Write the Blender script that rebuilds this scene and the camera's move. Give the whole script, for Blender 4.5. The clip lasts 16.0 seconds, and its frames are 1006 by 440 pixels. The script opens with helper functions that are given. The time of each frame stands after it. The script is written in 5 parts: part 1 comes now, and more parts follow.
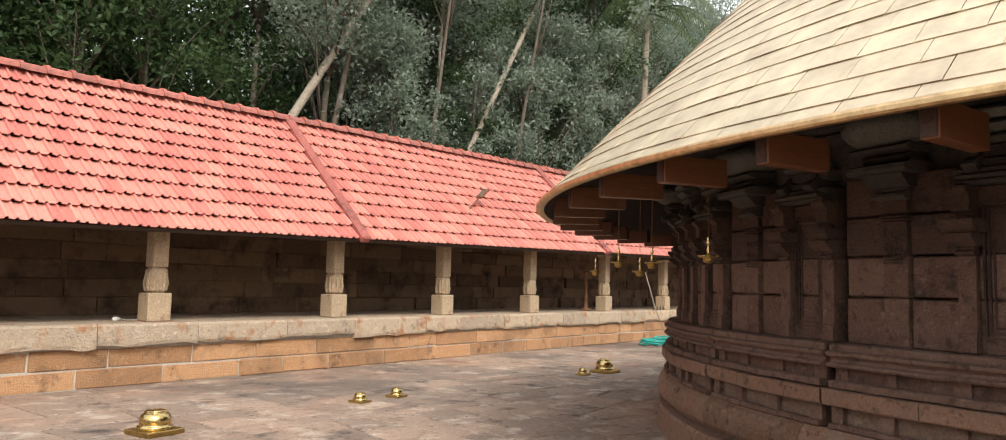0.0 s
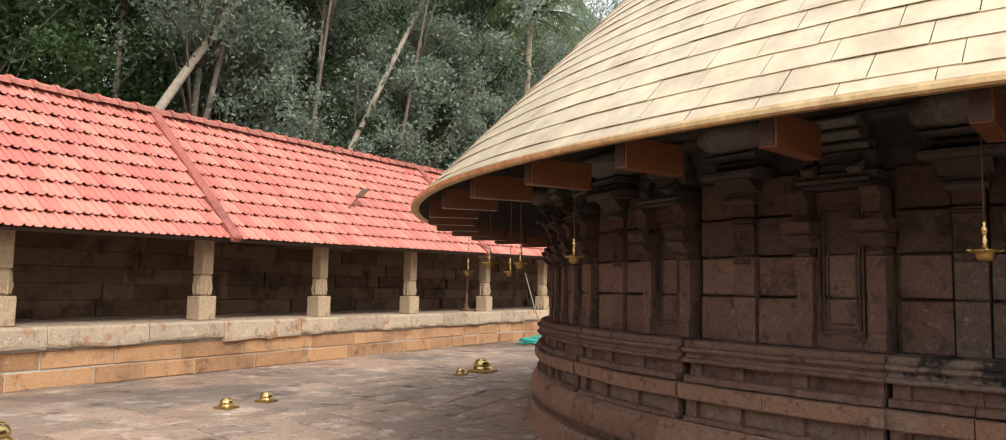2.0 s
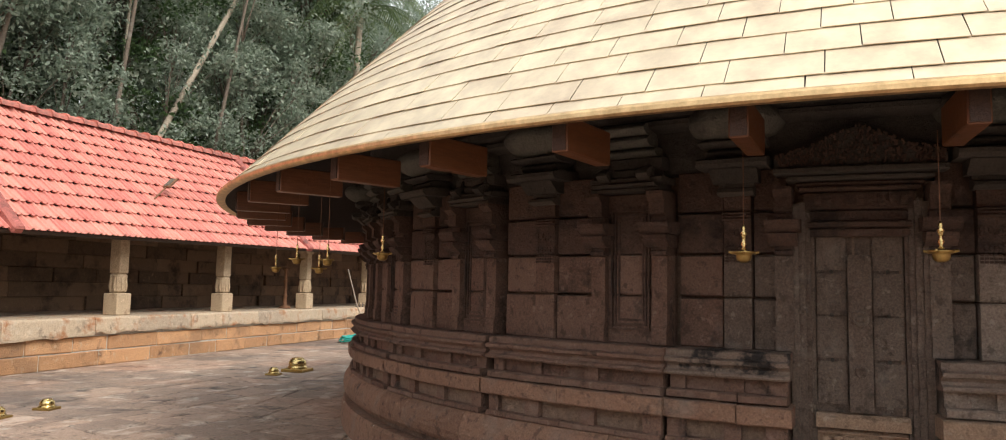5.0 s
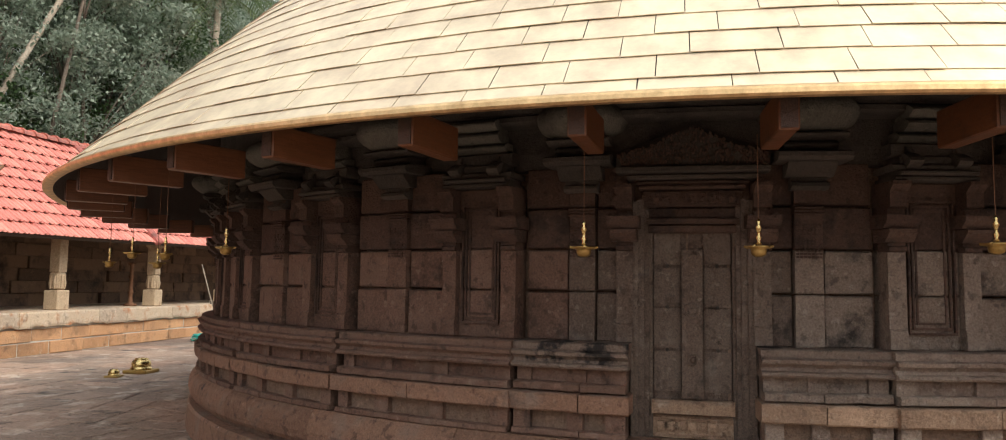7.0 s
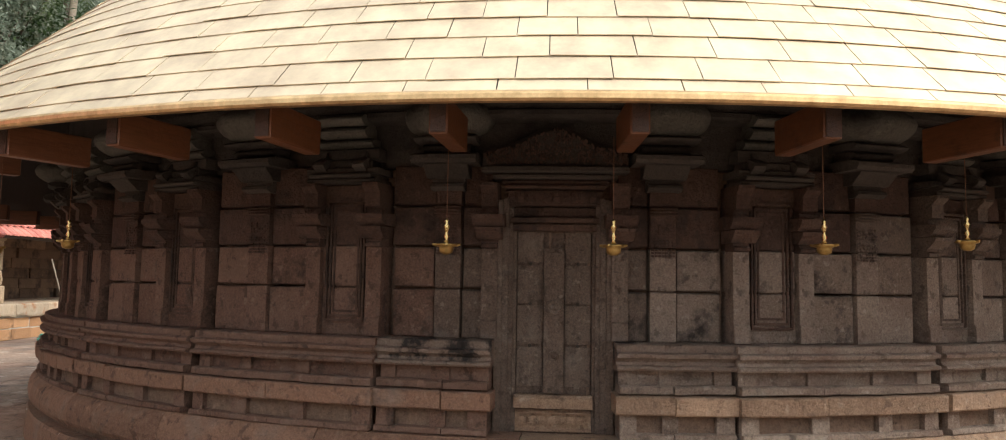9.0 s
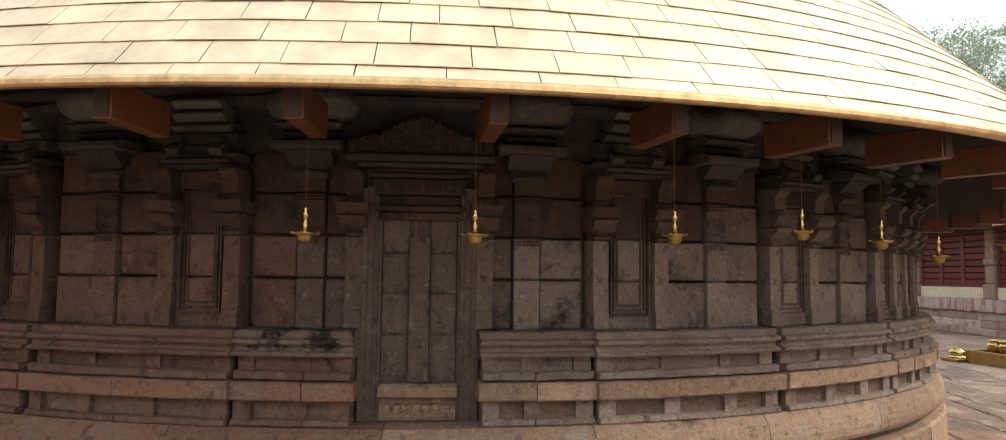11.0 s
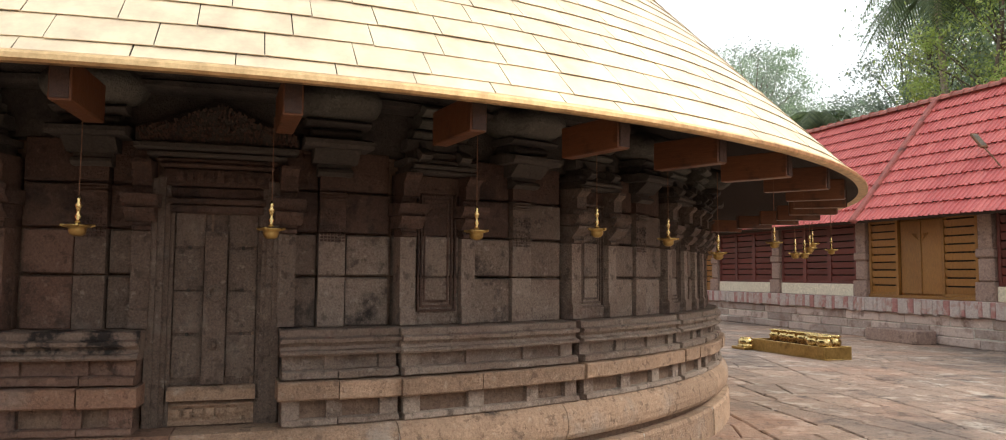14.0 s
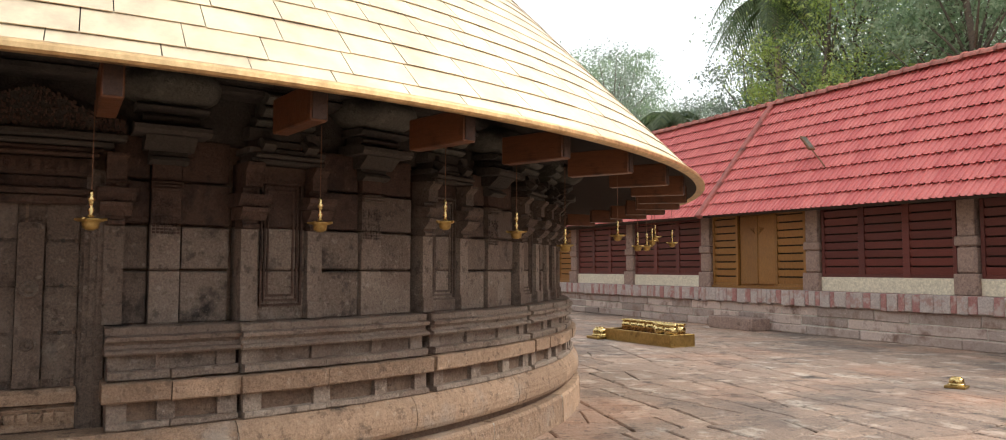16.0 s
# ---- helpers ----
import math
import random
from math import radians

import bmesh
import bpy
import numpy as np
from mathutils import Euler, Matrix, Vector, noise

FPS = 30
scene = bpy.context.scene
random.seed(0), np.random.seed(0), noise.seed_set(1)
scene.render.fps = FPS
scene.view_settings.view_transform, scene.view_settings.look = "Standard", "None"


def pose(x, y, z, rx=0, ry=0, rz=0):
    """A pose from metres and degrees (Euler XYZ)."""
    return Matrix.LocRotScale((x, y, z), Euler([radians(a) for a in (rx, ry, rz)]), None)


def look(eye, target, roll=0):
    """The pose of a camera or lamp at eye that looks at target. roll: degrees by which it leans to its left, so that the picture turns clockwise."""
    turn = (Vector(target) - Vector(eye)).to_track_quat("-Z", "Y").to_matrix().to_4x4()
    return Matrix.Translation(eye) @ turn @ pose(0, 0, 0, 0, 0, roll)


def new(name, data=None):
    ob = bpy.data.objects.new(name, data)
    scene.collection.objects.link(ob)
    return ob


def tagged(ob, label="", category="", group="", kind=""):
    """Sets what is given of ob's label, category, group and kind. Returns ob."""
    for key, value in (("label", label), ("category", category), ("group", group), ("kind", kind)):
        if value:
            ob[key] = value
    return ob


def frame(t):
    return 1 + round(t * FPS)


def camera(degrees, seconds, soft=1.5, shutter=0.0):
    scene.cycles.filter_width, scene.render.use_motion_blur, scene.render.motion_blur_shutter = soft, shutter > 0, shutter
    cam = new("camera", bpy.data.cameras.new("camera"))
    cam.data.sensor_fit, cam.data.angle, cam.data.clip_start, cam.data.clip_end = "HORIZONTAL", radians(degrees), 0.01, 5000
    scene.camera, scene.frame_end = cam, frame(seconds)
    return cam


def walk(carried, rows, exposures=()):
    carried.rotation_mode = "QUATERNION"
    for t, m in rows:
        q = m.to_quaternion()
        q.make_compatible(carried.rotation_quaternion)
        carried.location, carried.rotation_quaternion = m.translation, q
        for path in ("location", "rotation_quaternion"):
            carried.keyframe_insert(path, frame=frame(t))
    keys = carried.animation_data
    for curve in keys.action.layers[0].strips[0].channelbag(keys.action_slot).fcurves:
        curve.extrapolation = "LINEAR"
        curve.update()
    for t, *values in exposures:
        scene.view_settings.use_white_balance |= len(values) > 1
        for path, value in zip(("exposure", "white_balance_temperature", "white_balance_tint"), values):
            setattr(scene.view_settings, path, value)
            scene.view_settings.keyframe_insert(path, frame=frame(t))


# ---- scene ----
cam = camera(66.61, 16.0, soft=1.0)
# seconds, eye, yaw, pitch, roll
PATH = [
    (0.0, -11.120, 0.397, 1.502, -46.02, 4.91, -1.29),
    (0.5, -11.103, 0.375, 1.504, -48.06, 5.05, -1.26),
    (1.0, -11.089, 0.352, 1.505, -50.23, 5.12, -1.22),
    (1.5, -11.069, 0.327, 1.503, -52.45, 5.13, -1.24),
    (2.0, -11.056, 0.305, 1.502, -54.59, 5.13, -1.02),
    (2.5, -11.045, 0.282, 1.501, -56.69, 5.09, -1.10),
    (3.0, -11.032, 0.256, 1.502, -58.81, 5.02, -1.05),
    (3.5, -11.020, 0.230, 1.504, -61.03, 5.02, -1.08),
    (6.0, -10.973, 0.106, 1.507, -71.87, 5.11, -1.05),
    (6.5, -10.960, 0.075, 1.506, -74.50, 5.02, -0.98),
    (7.0, -10.952, 0.039, 1.507, -76.98, 4.92, -0.83),
    (7.5, -10.947, 0.009, 1.510, -79.16, 4.88, -0.77),
    (8.0, -10.949, -0.014, 1.509, -81.17, 4.84, -0.88),
    (8.5, -10.948, -0.037, 1.512, -83.46, 4.85, -0.90),
    (9.0, -10.945, -0.064, 1.508, -85.82, 4.85, -0.97),
    (9.5, -10.941, -0.092, 1.505, -88.07, 4.80, -0.76),
    (10.0, -10.942, -0.119, 1.509, -90.36, 4.54, -0.68),
    (12.5, -10.966, -0.260, 1.503, -100.06, 4.09, -0.64),
    (13.0, -10.974, -0.285, 1.503, -101.95, 4.13, -0.64),
    (13.5, -10.977, -0.310, 1.499, -104.33, 4.16, -0.62),
    (14.0, -10.981, -0.337, 1.499, -107.04, 4.09, -0.47),
    (14.5, -10.990, -0.368, 1.495, -109.74, 4.01, -0.43),
    (15.0, -11.000, -0.396, 1.498, -112.24, 3.87, -0.38),
    (15.5, -11.013, -0.423, 1.495, -114.70, 3.77, -0.36),
    (16.0, -11.027, -0.447, 1.492, -116.97, 3.67, -0.14),
]
walk(cam, [(t, pose(x, y, z, 90 + pitch, roll, yaw)) for t, x, y, z, yaw, pitch, roll in PATH])

# ---- light ----
SUN_ELEV, SUN_AZ = 44.0, -118.0   # height, and the bearing of the sun in the plan, degrees from +x
world = bpy.data.worlds.new("sky")
scene.world = world
world.use_nodes = True
wn = world.node_tree
sky = wn.nodes.new("ShaderNodeTexSky")
sky.sky_type = "NISHITA"
sky.sun_disc = False
sky.sun_elevation = radians(SUN_ELEV)
sky.sun_rotation = radians(90 - SUN_AZ)
sky.air_density, sky.dust_density, sky.ozone_density = 1.0, 6.0, 0.6
bg = wn.nodes["Background"]
bg.inputs["Strength"].default_value = 0.15
haze = wn.nodes.new("ShaderNodeMix")     # thin bright cloud over the whole sky
haze.data_type = "RGBA"
haze.inputs["Factor"].default_value = 0.75
haze.inputs[7].default_value = (9.35, 9.5, 9.6, 1)
wn.links.new(sky.outputs["Color"], haze.inputs[6])
wn.links.new(haze.outputs[2], bg.inputs["Color"])
sun_data = bpy.data.lights.new("sun", "SUN")
sun_data.energy, sun_data.angle, sun_data.color = 2.3, radians(20), (1.0, 0.95, 0.86)
sun = new("sun", sun_data)
sx = math.cos(radians(SUN_ELEV)) * math.cos(radians(SUN_AZ))
sy = math.cos(radians(SUN_ELEV)) * math.sin(radians(SUN_AZ))
sun.matrix_world = look((40 * sx, 40 * sy, 40 * math.sin(radians(SUN_ELEV))), (0, 0, 0))
scene.view_settings.exposure = 0.18

# ---- materials ----


def mix_rgb(nt, fac, a, b, blend="MIX"):
    n = nt.nodes.new("ShaderNodeMix")
    n.data_type, n.blend_type = "RGBA", blend
    for sock, v in ((n.inputs["Factor"], fac), (n.inputs[6], a), (n.inputs[7], b)):
        if hasattr(v, "links"):
            nt.links.new(v, sock)
        elif isinstance(v, tuple):
            sock.default_value = (*v, 1)
        else:
            sock.default_value = v
    return n.outputs[2]


def ramp(nt, src, lo, hi):
    n = nt.nodes.new("ShaderNodeMapRange")
    n.inputs[1].default_value, n.inputs[2].default_value = lo, hi
    nt.links.new(src, n.inputs[0])
    return n.outputs[0]


def noise_tex(nt, scale, detail=5.0, rough=0.6, stretch=None):
    n = nt.nodes.new("ShaderNodeTexNoise")
    n.inputs["Scale"].default_value, n.inputs["Detail"].default_value, n.inputs["Roughness"].default_value = scale, detail, rough
    tc = nt.nodes.new("ShaderNodeTexCoord")
    src = tc.outputs["Object"]
    if stretch:
        mp = nt.nodes.new("ShaderNodeMapping")
        mp.inputs["Scale"].default_value = stretch
        nt.links.new(src, mp.inputs["Vector"])
        src = mp.outputs[0]
    nt.links.new(src, n.inputs["Vector"])
    return n.outputs["Fac"]


def random_piece(nt):
    a, b = nt.nodes.new("ShaderNodeObjectInfo"), nt.nodes.new("ShaderNodeNewGeometry")
    s, f = nt.nodes.new("ShaderNodeMath"), nt.nodes.new("ShaderNodeMath")
    s.operation, f.operation = "ADD", "FRACT"
    nt.links.new(a.outputs["Random"], s.inputs[0])
    nt.links.new(b.outputs["Random Per Island"], s.inputs[1])
    nt.links.new(s.outputs[0], f.inputs[0])
    return f.outputs[0]


def material(name, dark, light, rough=0.8, metal=0.0, coarse=1.2, fine=25.0, stain=None, stain_at=(0.56, 0.7), stain_scale=1.6, stain_stretch=None,
             bump=0.3, bump_scale=40.0, blots=0.0, vary=0.0, varied=None, rough_vary=0.1, grain=None, spec=0.5, speck=0.25, patches=()):
    m = bpy.data.materials.new(name)
    m.use_nodes = True
    nt = m.node_tree
    b = nt.nodes["Principled BSDF"]
    b.inputs["Metallic"].default_value = metal
    b.inputs["Specular IOR Level"].default_value = spec
    c = mix_rgb(nt, ramp(nt, noise_tex(nt, coarse), 0.3, 0.7), dark, light)
    g = noise_tex(nt, fine, 6.0, 0.7, grain)
    c = mix_rgb(nt, 0.55, c, mix_rgb(nt, ramp(nt, g, 0.32, 0.68), tuple(v * 0.45 for v in dark), tuple(min(1, v * 1.3) for v in light)))
    sp = ramp(nt, noise_tex(nt, fine * 3.1, 3.0, 0.8), 0.34, 0.66)
    c = mix_rgb(nt, speck, c, mix_rgb(nt, sp, tuple(v * 0.3 for v in dark), tuple(min(1, v * 1.5) for v in light)))
    if vary:
        c = mix_rgb(nt, vary, c, mix_rgb(nt, random_piece(nt), *(varied or (tuple(v * 0.5 for v in dark), tuple(min(1, v * 1.4) for v in light)))))
    if blots:
        c = mix_rgb(nt, ramp(nt, noise_tex(nt, 8.0, 7.0, 0.8), 0.66 - blots, 0.74 - blots), c, tuple(v * 0.28 for v in dark))
        c = mix_rgb(nt, ramp(nt, noise_tex(nt, 7.0, 6.0, 0.75), 0.60, 0.75), c, tuple(min(1, v * 1.45) for v in light))
    if stain:
        s = ramp(nt, noise_tex(nt, stain_scale, 7.0, 0.65, stain_stretch), *stain_at)
        c = mix_rgb(nt, s, c, stain)
    for colour, scale, lo, hi, amount in patches:      # broad areas of damp, wear or grime
        p = ramp(nt, noise_tex(nt, scale, 8.0, 0.62), lo, hi)
        k = nt.nodes.new("ShaderNodeMath")
        k.operation = "MULTIPLY"
        k.inputs[1].default_value = amount
        nt.links.new(p, k.inputs[0])
        c = mix_rgb(nt, k.outputs[0], c, colour)
    nt.links.new(c, b.inputs["Base Color"])
    rr = nt.nodes.new("ShaderNodeMapRange")
    rr.inputs[3].default_value, rr.inputs[4].default_value = max(0.02, rough - rough_vary), min(1, rough + rough_vary)
    nt.links.new(g, rr.inputs[0])
    nt.links.new(rr.outputs[0], b.inputs["Roughness"])
    if bump:
        bn = nt.nodes.new("ShaderNodeBump")
        bn.inputs["Strength"].default_value, bn.inputs["Distance"].default_value = bump, 0.02
        nt.links.new(noise_tex(nt, bump_scale, 6.0, 0.65), bn.inputs["Height"])
        nt.links.new(bn.outputs[0], b.inputs["Normal"])
    return m


M_WALL = material("granite_wall", (0.20, 0.148, 0.112), (0.41, 0.335, 0.27), 0.85, stain=(0.05, 0.04, 0.035), stain_at=(0.60, 0.72), stain_scale=3.0, bump=1.3, bump_scale=32, blots=0.03, vary=0.35, varied=((0.17, 0.11, 0.08), (0.42, 0.355, 0.295)), fine=26, speck=0.45, patches=(((0.07, 0.052, 0.042), 13.0, 0.56, 0.64, 0.6), ((0.52, 0.46, 0.39), 17.0, 0.60, 0.67, 0.5), ((0.50, 0.45, 0.39), 4.0, 0.60, 0.72, 0.45), ((0.16, 0.10, 0.075), 1.1, 0.48, 0.62, 0.5)))
# two darker copies of the wall stone, with shade mixed into their colour
M_WALL_MID = material("browned_granite_wall", (0.088, 0.060, 0.045), (0.178, 0.135, 0.106), 0.85, stain=(0.026, 0.02, 0.018), stain_at=(0.57, 0.68), stain_scale=3.4, bump=1.0, bump_scale=32, blots=0.045, vary=0.3, varied=((0.085, 0.053, 0.038), (0.215, 0.17, 0.137)), fine=26, speck=0.45, patches=(((0.04, 0.03, 0.024), 13.0, 0.56, 0.64, 0.6), ((0.30, 0.255, 0.215), 17.0, 0.60, 0.67, 0.5), ((0.29, 0.25, 0.215), 4.0, 0.58, 0.72, 0.45),))
M_WALL_MIDDLE = material("worn_granite_wall", (0.150, 0.108, 0.082), (0.305, 0.242, 0.195), 0.85, stain=(0.035, 0.028, 0.024), stain_at=(0.59, 0.71), stain_scale=3.0, bump=1.2, bump_scale=32, blots=0.04, vary=0.35, varied=((0.12, 0.08, 0.058), (0.32, 0.262, 0.214)), fine=26, speck=0.45, patches=(((0.055, 0.041, 0.033), 13.0, 0.56, 0.64, 0.6), ((0.42, 0.365, 0.31), 17.0, 0.60, 0.67, 0.5), ((0.40, 0.35, 0.30), 4.0, 0.60, 0.72, 0.4),))
# upper courses: smoke and the eave's shade in one dark colour
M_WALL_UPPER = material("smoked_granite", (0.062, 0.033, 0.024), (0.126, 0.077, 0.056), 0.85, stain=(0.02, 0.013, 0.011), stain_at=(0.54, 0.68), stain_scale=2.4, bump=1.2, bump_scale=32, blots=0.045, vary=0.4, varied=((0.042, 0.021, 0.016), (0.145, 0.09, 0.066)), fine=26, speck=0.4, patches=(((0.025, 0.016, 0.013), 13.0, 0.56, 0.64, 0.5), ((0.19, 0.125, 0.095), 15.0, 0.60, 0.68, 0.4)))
M_DOME = material("lichened_granite", (0.062, 0.06, 0.05), (0.15, 0.143, 0.119), 0.9, stain=(0.024, 0.021, 0.019), stain_at=(0.55, 0.7), bump=1.0, bump_scale=30, blots=0.045, vary=0.3, fine=22, speck=0.35)
# dark colour stands for soot and for the shade under the eave
M_CORNICE = material("sooty_granite", (0.036, 0.031, 0.027), (0.092, 0.079, 0.067), 0.9, stain=(0.016, 0.014, 0.013), stain_at=(0.52, 0.68), bump=1.0, bump_scale=30, blots=0.045, vary=0.35, fine=22, speck=0.35)
M_BASE = material("laterite_moulding", (0.27, 0.168, 0.108), (0.45, 0.315, 0.215), 0.85, stain=(0.055, 0.042, 0.035), stain_at=(0.62, 0.70), stain_scale=2.4, bump=1.1, bump_scale=30, blots=0.035, vary=0.35, fine=24, speck=0.4, patches=(((0.10, 0.065, 0.045), 13.0, 0.56, 0.64, 0.6), ((0.52, 0.42, 0.32), 17.0, 0.60, 0.67, 0.5), ((0.36, 0.32, 0.28), 2.2, 0.54, 0.70, 0.6), ((0.15, 0.10, 0.07), 0.9, 0.50, 0.64, 0.5)))
# core and lower recess, coloured darker for the shade behind the mouldings
M_RECESS_SHADED = material("recess_stone", (0.145, 0.096, 0.066), (0.25, 0.172, 0.124), 0.9, stain=(0.05, 0.034, 0.028), bump=1.0, blots=0.045)
M_MORTAR = material("lime_mortar", (0.42, 0.39, 0.34), (0.58, 0.54, 0.47), 0.95, bump=0.4)
M_COPPER = material("copper_plate", (0.80, 0.645, 0.465), (0.84, 0.70, 0.505), 0.56, 0.85, coarse=1.5, fine=3, vary=0.2, varied=((0.74, 0.56, 0.41), (0.87, 0.75, 0.54)), bump=0.10, bump_scale=5, rough_vary=0.05, speck=0.04)
M_COPPER_EDGE = material("copper_edge", (0.68, 0.42, 0.20), (0.84, 0.58, 0.31), 0.42, 1.0, coarse=2, fine=12, bump=0.05, speck=0.05)
M_RAFTER = material("varnished_timber", (0.094, 0.034, 0.014), (0.185, 0.072, 0.030), 0.4, grain=(3, 40, 40), fine=3, bump=0.25, bump_scale=20, vary=0.3, speck=0.05, stain=(0.025, 0.012, 0.008), stain_at=(0.55, 0.72), stain_scale=4)
M_RAFTER_END = material("timber_end_grain", (0.03, 0.016, 0.011), (0.07, 0.035, 0.022), 0.6, bump=0.5)
M_SOFFIT = material("roof_boards", (0.035, 0.022, 0.016), (0.06, 0.038, 0.027), 0.75, bump=0.3)
M_BRASS = material("polished_brass", (0.56, 0.40, 0.15), (0.74, 0.57, 0.26), 0.27, 1.0, coarse=6, fine=30, bump=0.05, stain=(0.24, 0.16, 0.06), stain_at=(0.54, 0.72), stain_scale=9, speck=0.05)
M_BRASS_DULL = material("dull_brass", (0.36, 0.24, 0.08), (0.50, 0.35, 0.13), 0.42, 1.0, coarse=4, fine=20, bump=0.08, stain=(0.20, 0.13, 0.05), stain_scale=5, speck=0.05)
M_TILE = material("clay_roof_tile", (0.56, 0.185, 0.15), (0.68, 0.27, 0.225), 0.6, coarse=0.8, fine=18, stain=(0.38, 0.125, 0.105), stain_at=(0.58, 0.72), stain_scale=1.5, bump=0.25, bump_scale=60, vary=0.45, varied=((0.47, 0.13, 0.11), (0.77, 0.36, 0.28)), speck=0.12, patches=(((0.74, 0.46, 0.34), 2.6, 0.62, 0.72, 0.5),))
M_TILE_B = material("painted_roof_tile", (0.60, 0.125, 0.12), (0.70, 0.195, 0.18), 0.55, coarse=0.8, fine=18, stain=(0.36, 0.085, 0.09), stain_at=(0.6, 0.74), stain_scale=1.5, bump=0.25, bump_scale=60, vary=0.45, varied=((0.50, 0.095, 0.095), (0.74, 0.24, 0.21)), speck=0.12)
M_RIDGE = material("ridge_tile", (0.44, 0.12, 0.09), (0.60, 0.20, 0.15), 0.65, stain=(0.20, 0.09, 0.075), stain_at=(0.5, 0.68), stain_scale=3, vary=0.4, bump=0.3, blots=0.045)
M_RIB = material("red_cement_rib", (0.30, 0.075, 0.062), (0.44, 0.14, 0.115), 0.7, coarse=3, stain=(0.16, 0.06, 0.05), stain_at=(0.52, 0.68), stain_scale=4, bump=0.4, blots=0.045)
M_LATERITE = material("orange_laterite", (0.46, 0.225, 0.10), (0.66, 0.385, 0.205), 0.9, fine=38, stain=(0.15, 0.085, 0.05), stain_at=(0.56, 0.72), stain_scale=2.8, bump=1.4, bump_scale=55, vary=0.3, speck=0.55, blots=0.05, patches=(((0.62, 0.50, 0.36), 9.0, 0.58, 0.68, 0.55), ((0.24, 0.14, 0.08), 1.0, 0.50, 0.64, 0.5)))
M_LEDGE = material("granite_ledge", (0.38, 0.27, 0.175), (0.62, 0.49, 0.35), 0.85, coarse=3, fine=20, stain=(0.40, 0.19, 0.09), stain_at=(0.54, 0.66), stain_scale=3.0, bump=1.3, bump_scale=25, vary=0.45, varied=((0.30, 0.26, 0.22), (0.64, 0.52, 0.38)), speck=0.4, blots=0.05, patches=(((0.62, 0.55, 0.45), 4.5, 0.56, 0.68, 0.4), ((0.17, 0.13, 0.10), 5.5, 0.58, 0.68, 0.6)))
M_PILLAR = material("granite_pillar", (0.42, 0.31, 0.20), (0.58, 0.45, 0.31), 0.85, fine=35, stain=(0.26, 0.16, 0.10), stain_at=(0.55, 0.72), stain_scale=4, bump=0.8, bump_scale=50, blots=0.045)
# back wall under the cloister roof, whose shade is put into the dark colour
M_INNER_SHADED = material("inner_laterite", (0.12, 0.078, 0.05), (0.235, 0.158, 0.102), 0.9, coarse=2.0, fine=16, stain=(0.045, 0.03, 0.023), stain_at=(0.5, 0.66), bump=0.8, vary=0.6, varied=((0.06, 0.035, 0.024), (0.30, 0.19, 0.12)), blots=0.045)
M_GREYSTONE = material("grey_pink_stone", (0.36, 0.28, 0.25), (0.54, 0.44, 0.39), 0.88, coarse=3, fine=18, stain=(0.24, 0.16, 0.13), stain_at=(0.5, 0.66), stain_scale=2.6, bump=1.0, bump_scale=22, vary=0.45, speck=0.3, blots=0.05)
M_PILLAR_B = material("brown_pillar_granite", (0.24, 0.155, 0.125), (0.37, 0.265, 0.22), 0.85, coarse=3, fine=20, stain=(0.14, 0.09, 0.075), stain_scale=4, bump=0.8, bump_scale=25, speck=0.3, blots=0.045)
# redder stone of one flank, its colour also lowered for the weaker light there
M_WALL_RED_SHADED = material("red_granite_wall", (0.115, 0.061, 0.042), (0.215, 0.132, 0.096), 0.85, stain=(0.03, 0.02, 0.017), stain_at=(0.58, 0.70), stain_scale=2.8, bump=1.0, bump_scale=32, blots=0.04, vary=0.35, varied=((0.085, 0.042, 0.028), (0.225, 0.145, 0.108)), fine=26, speck=0.4, patches=(((0.035, 0.021, 0.016), 13.0, 0.56, 0.64, 0.6), ((0.28, 0.20, 0.155), 17.0, 0.60, 0.67, 0.5), ((0.24, 0.19, 0.155), 3.2, 0.57, 0.72, 0.45),))
M_BASE_RED_SHADED = material("red_laterite_moulding", (0.18, 0.092, 0.058), (0.30, 0.18, 0.12), 0.85, stain=(0.04, 0.028, 0.023), stain_at=(0.62, 0.70), stain_scale=2.4, bump=1.0, bump_scale=30, blots=0.04, vary=0.35, fine=24, speck=0.4, patches=(((0.06, 0.034, 0.025), 13.0, 0.56, 0.64, 0.6), ((0.34, 0.24, 0.175), 17.0, 0.60, 0.67, 0.5), ((0.25, 0.20, 0.165), 2.2, 0.54, 0.70, 0.55),))
M_STRIPE_RED = material("faded_red_paint", (0.30, 0.13, 0.12), (0.42, 0.21, 0.19), 0.8, stain=(0.44, 0.36, 0.33), stain_at=(0.50, 0.62), stain_scale=4, bump=0.6, blots=0.045)
M_STRIPE_WHITE = material("faded_white_paint", (0.40, 0.34, 0.32), (0.52, 0.45, 0.42), 0.8, stain=(0.36, 0.22, 0.19), stain_at=(0.52, 0.66), stain_scale=4, bump=0.6, blots=0.045)
M_CREAM = material("cream_plaster", (0.66, 0.60, 0.46), (0.76, 0.70, 0.56), 0.85, stain=(0.50, 0.44, 0.34), stain_at=(0.62, 0.78), bump=0.15, speck=0.05)
M_LOUVRE = material("dark_red_louvre", (0.085, 0.016, 0.013), (0.14, 0.03, 0.022), 0.5, grain=(3, 30, 30), fine=3, bump=0.15, vary=0.3, speck=0.05)
M_DOORWOOD = material("ochre_wood", (0.22, 0.092, 0.019), (0.31, 0.148, 0.034), 0.5, grain=(25, 25, 2.5), fine=3, bump=0.2, vary=0.2, speck=0.08)
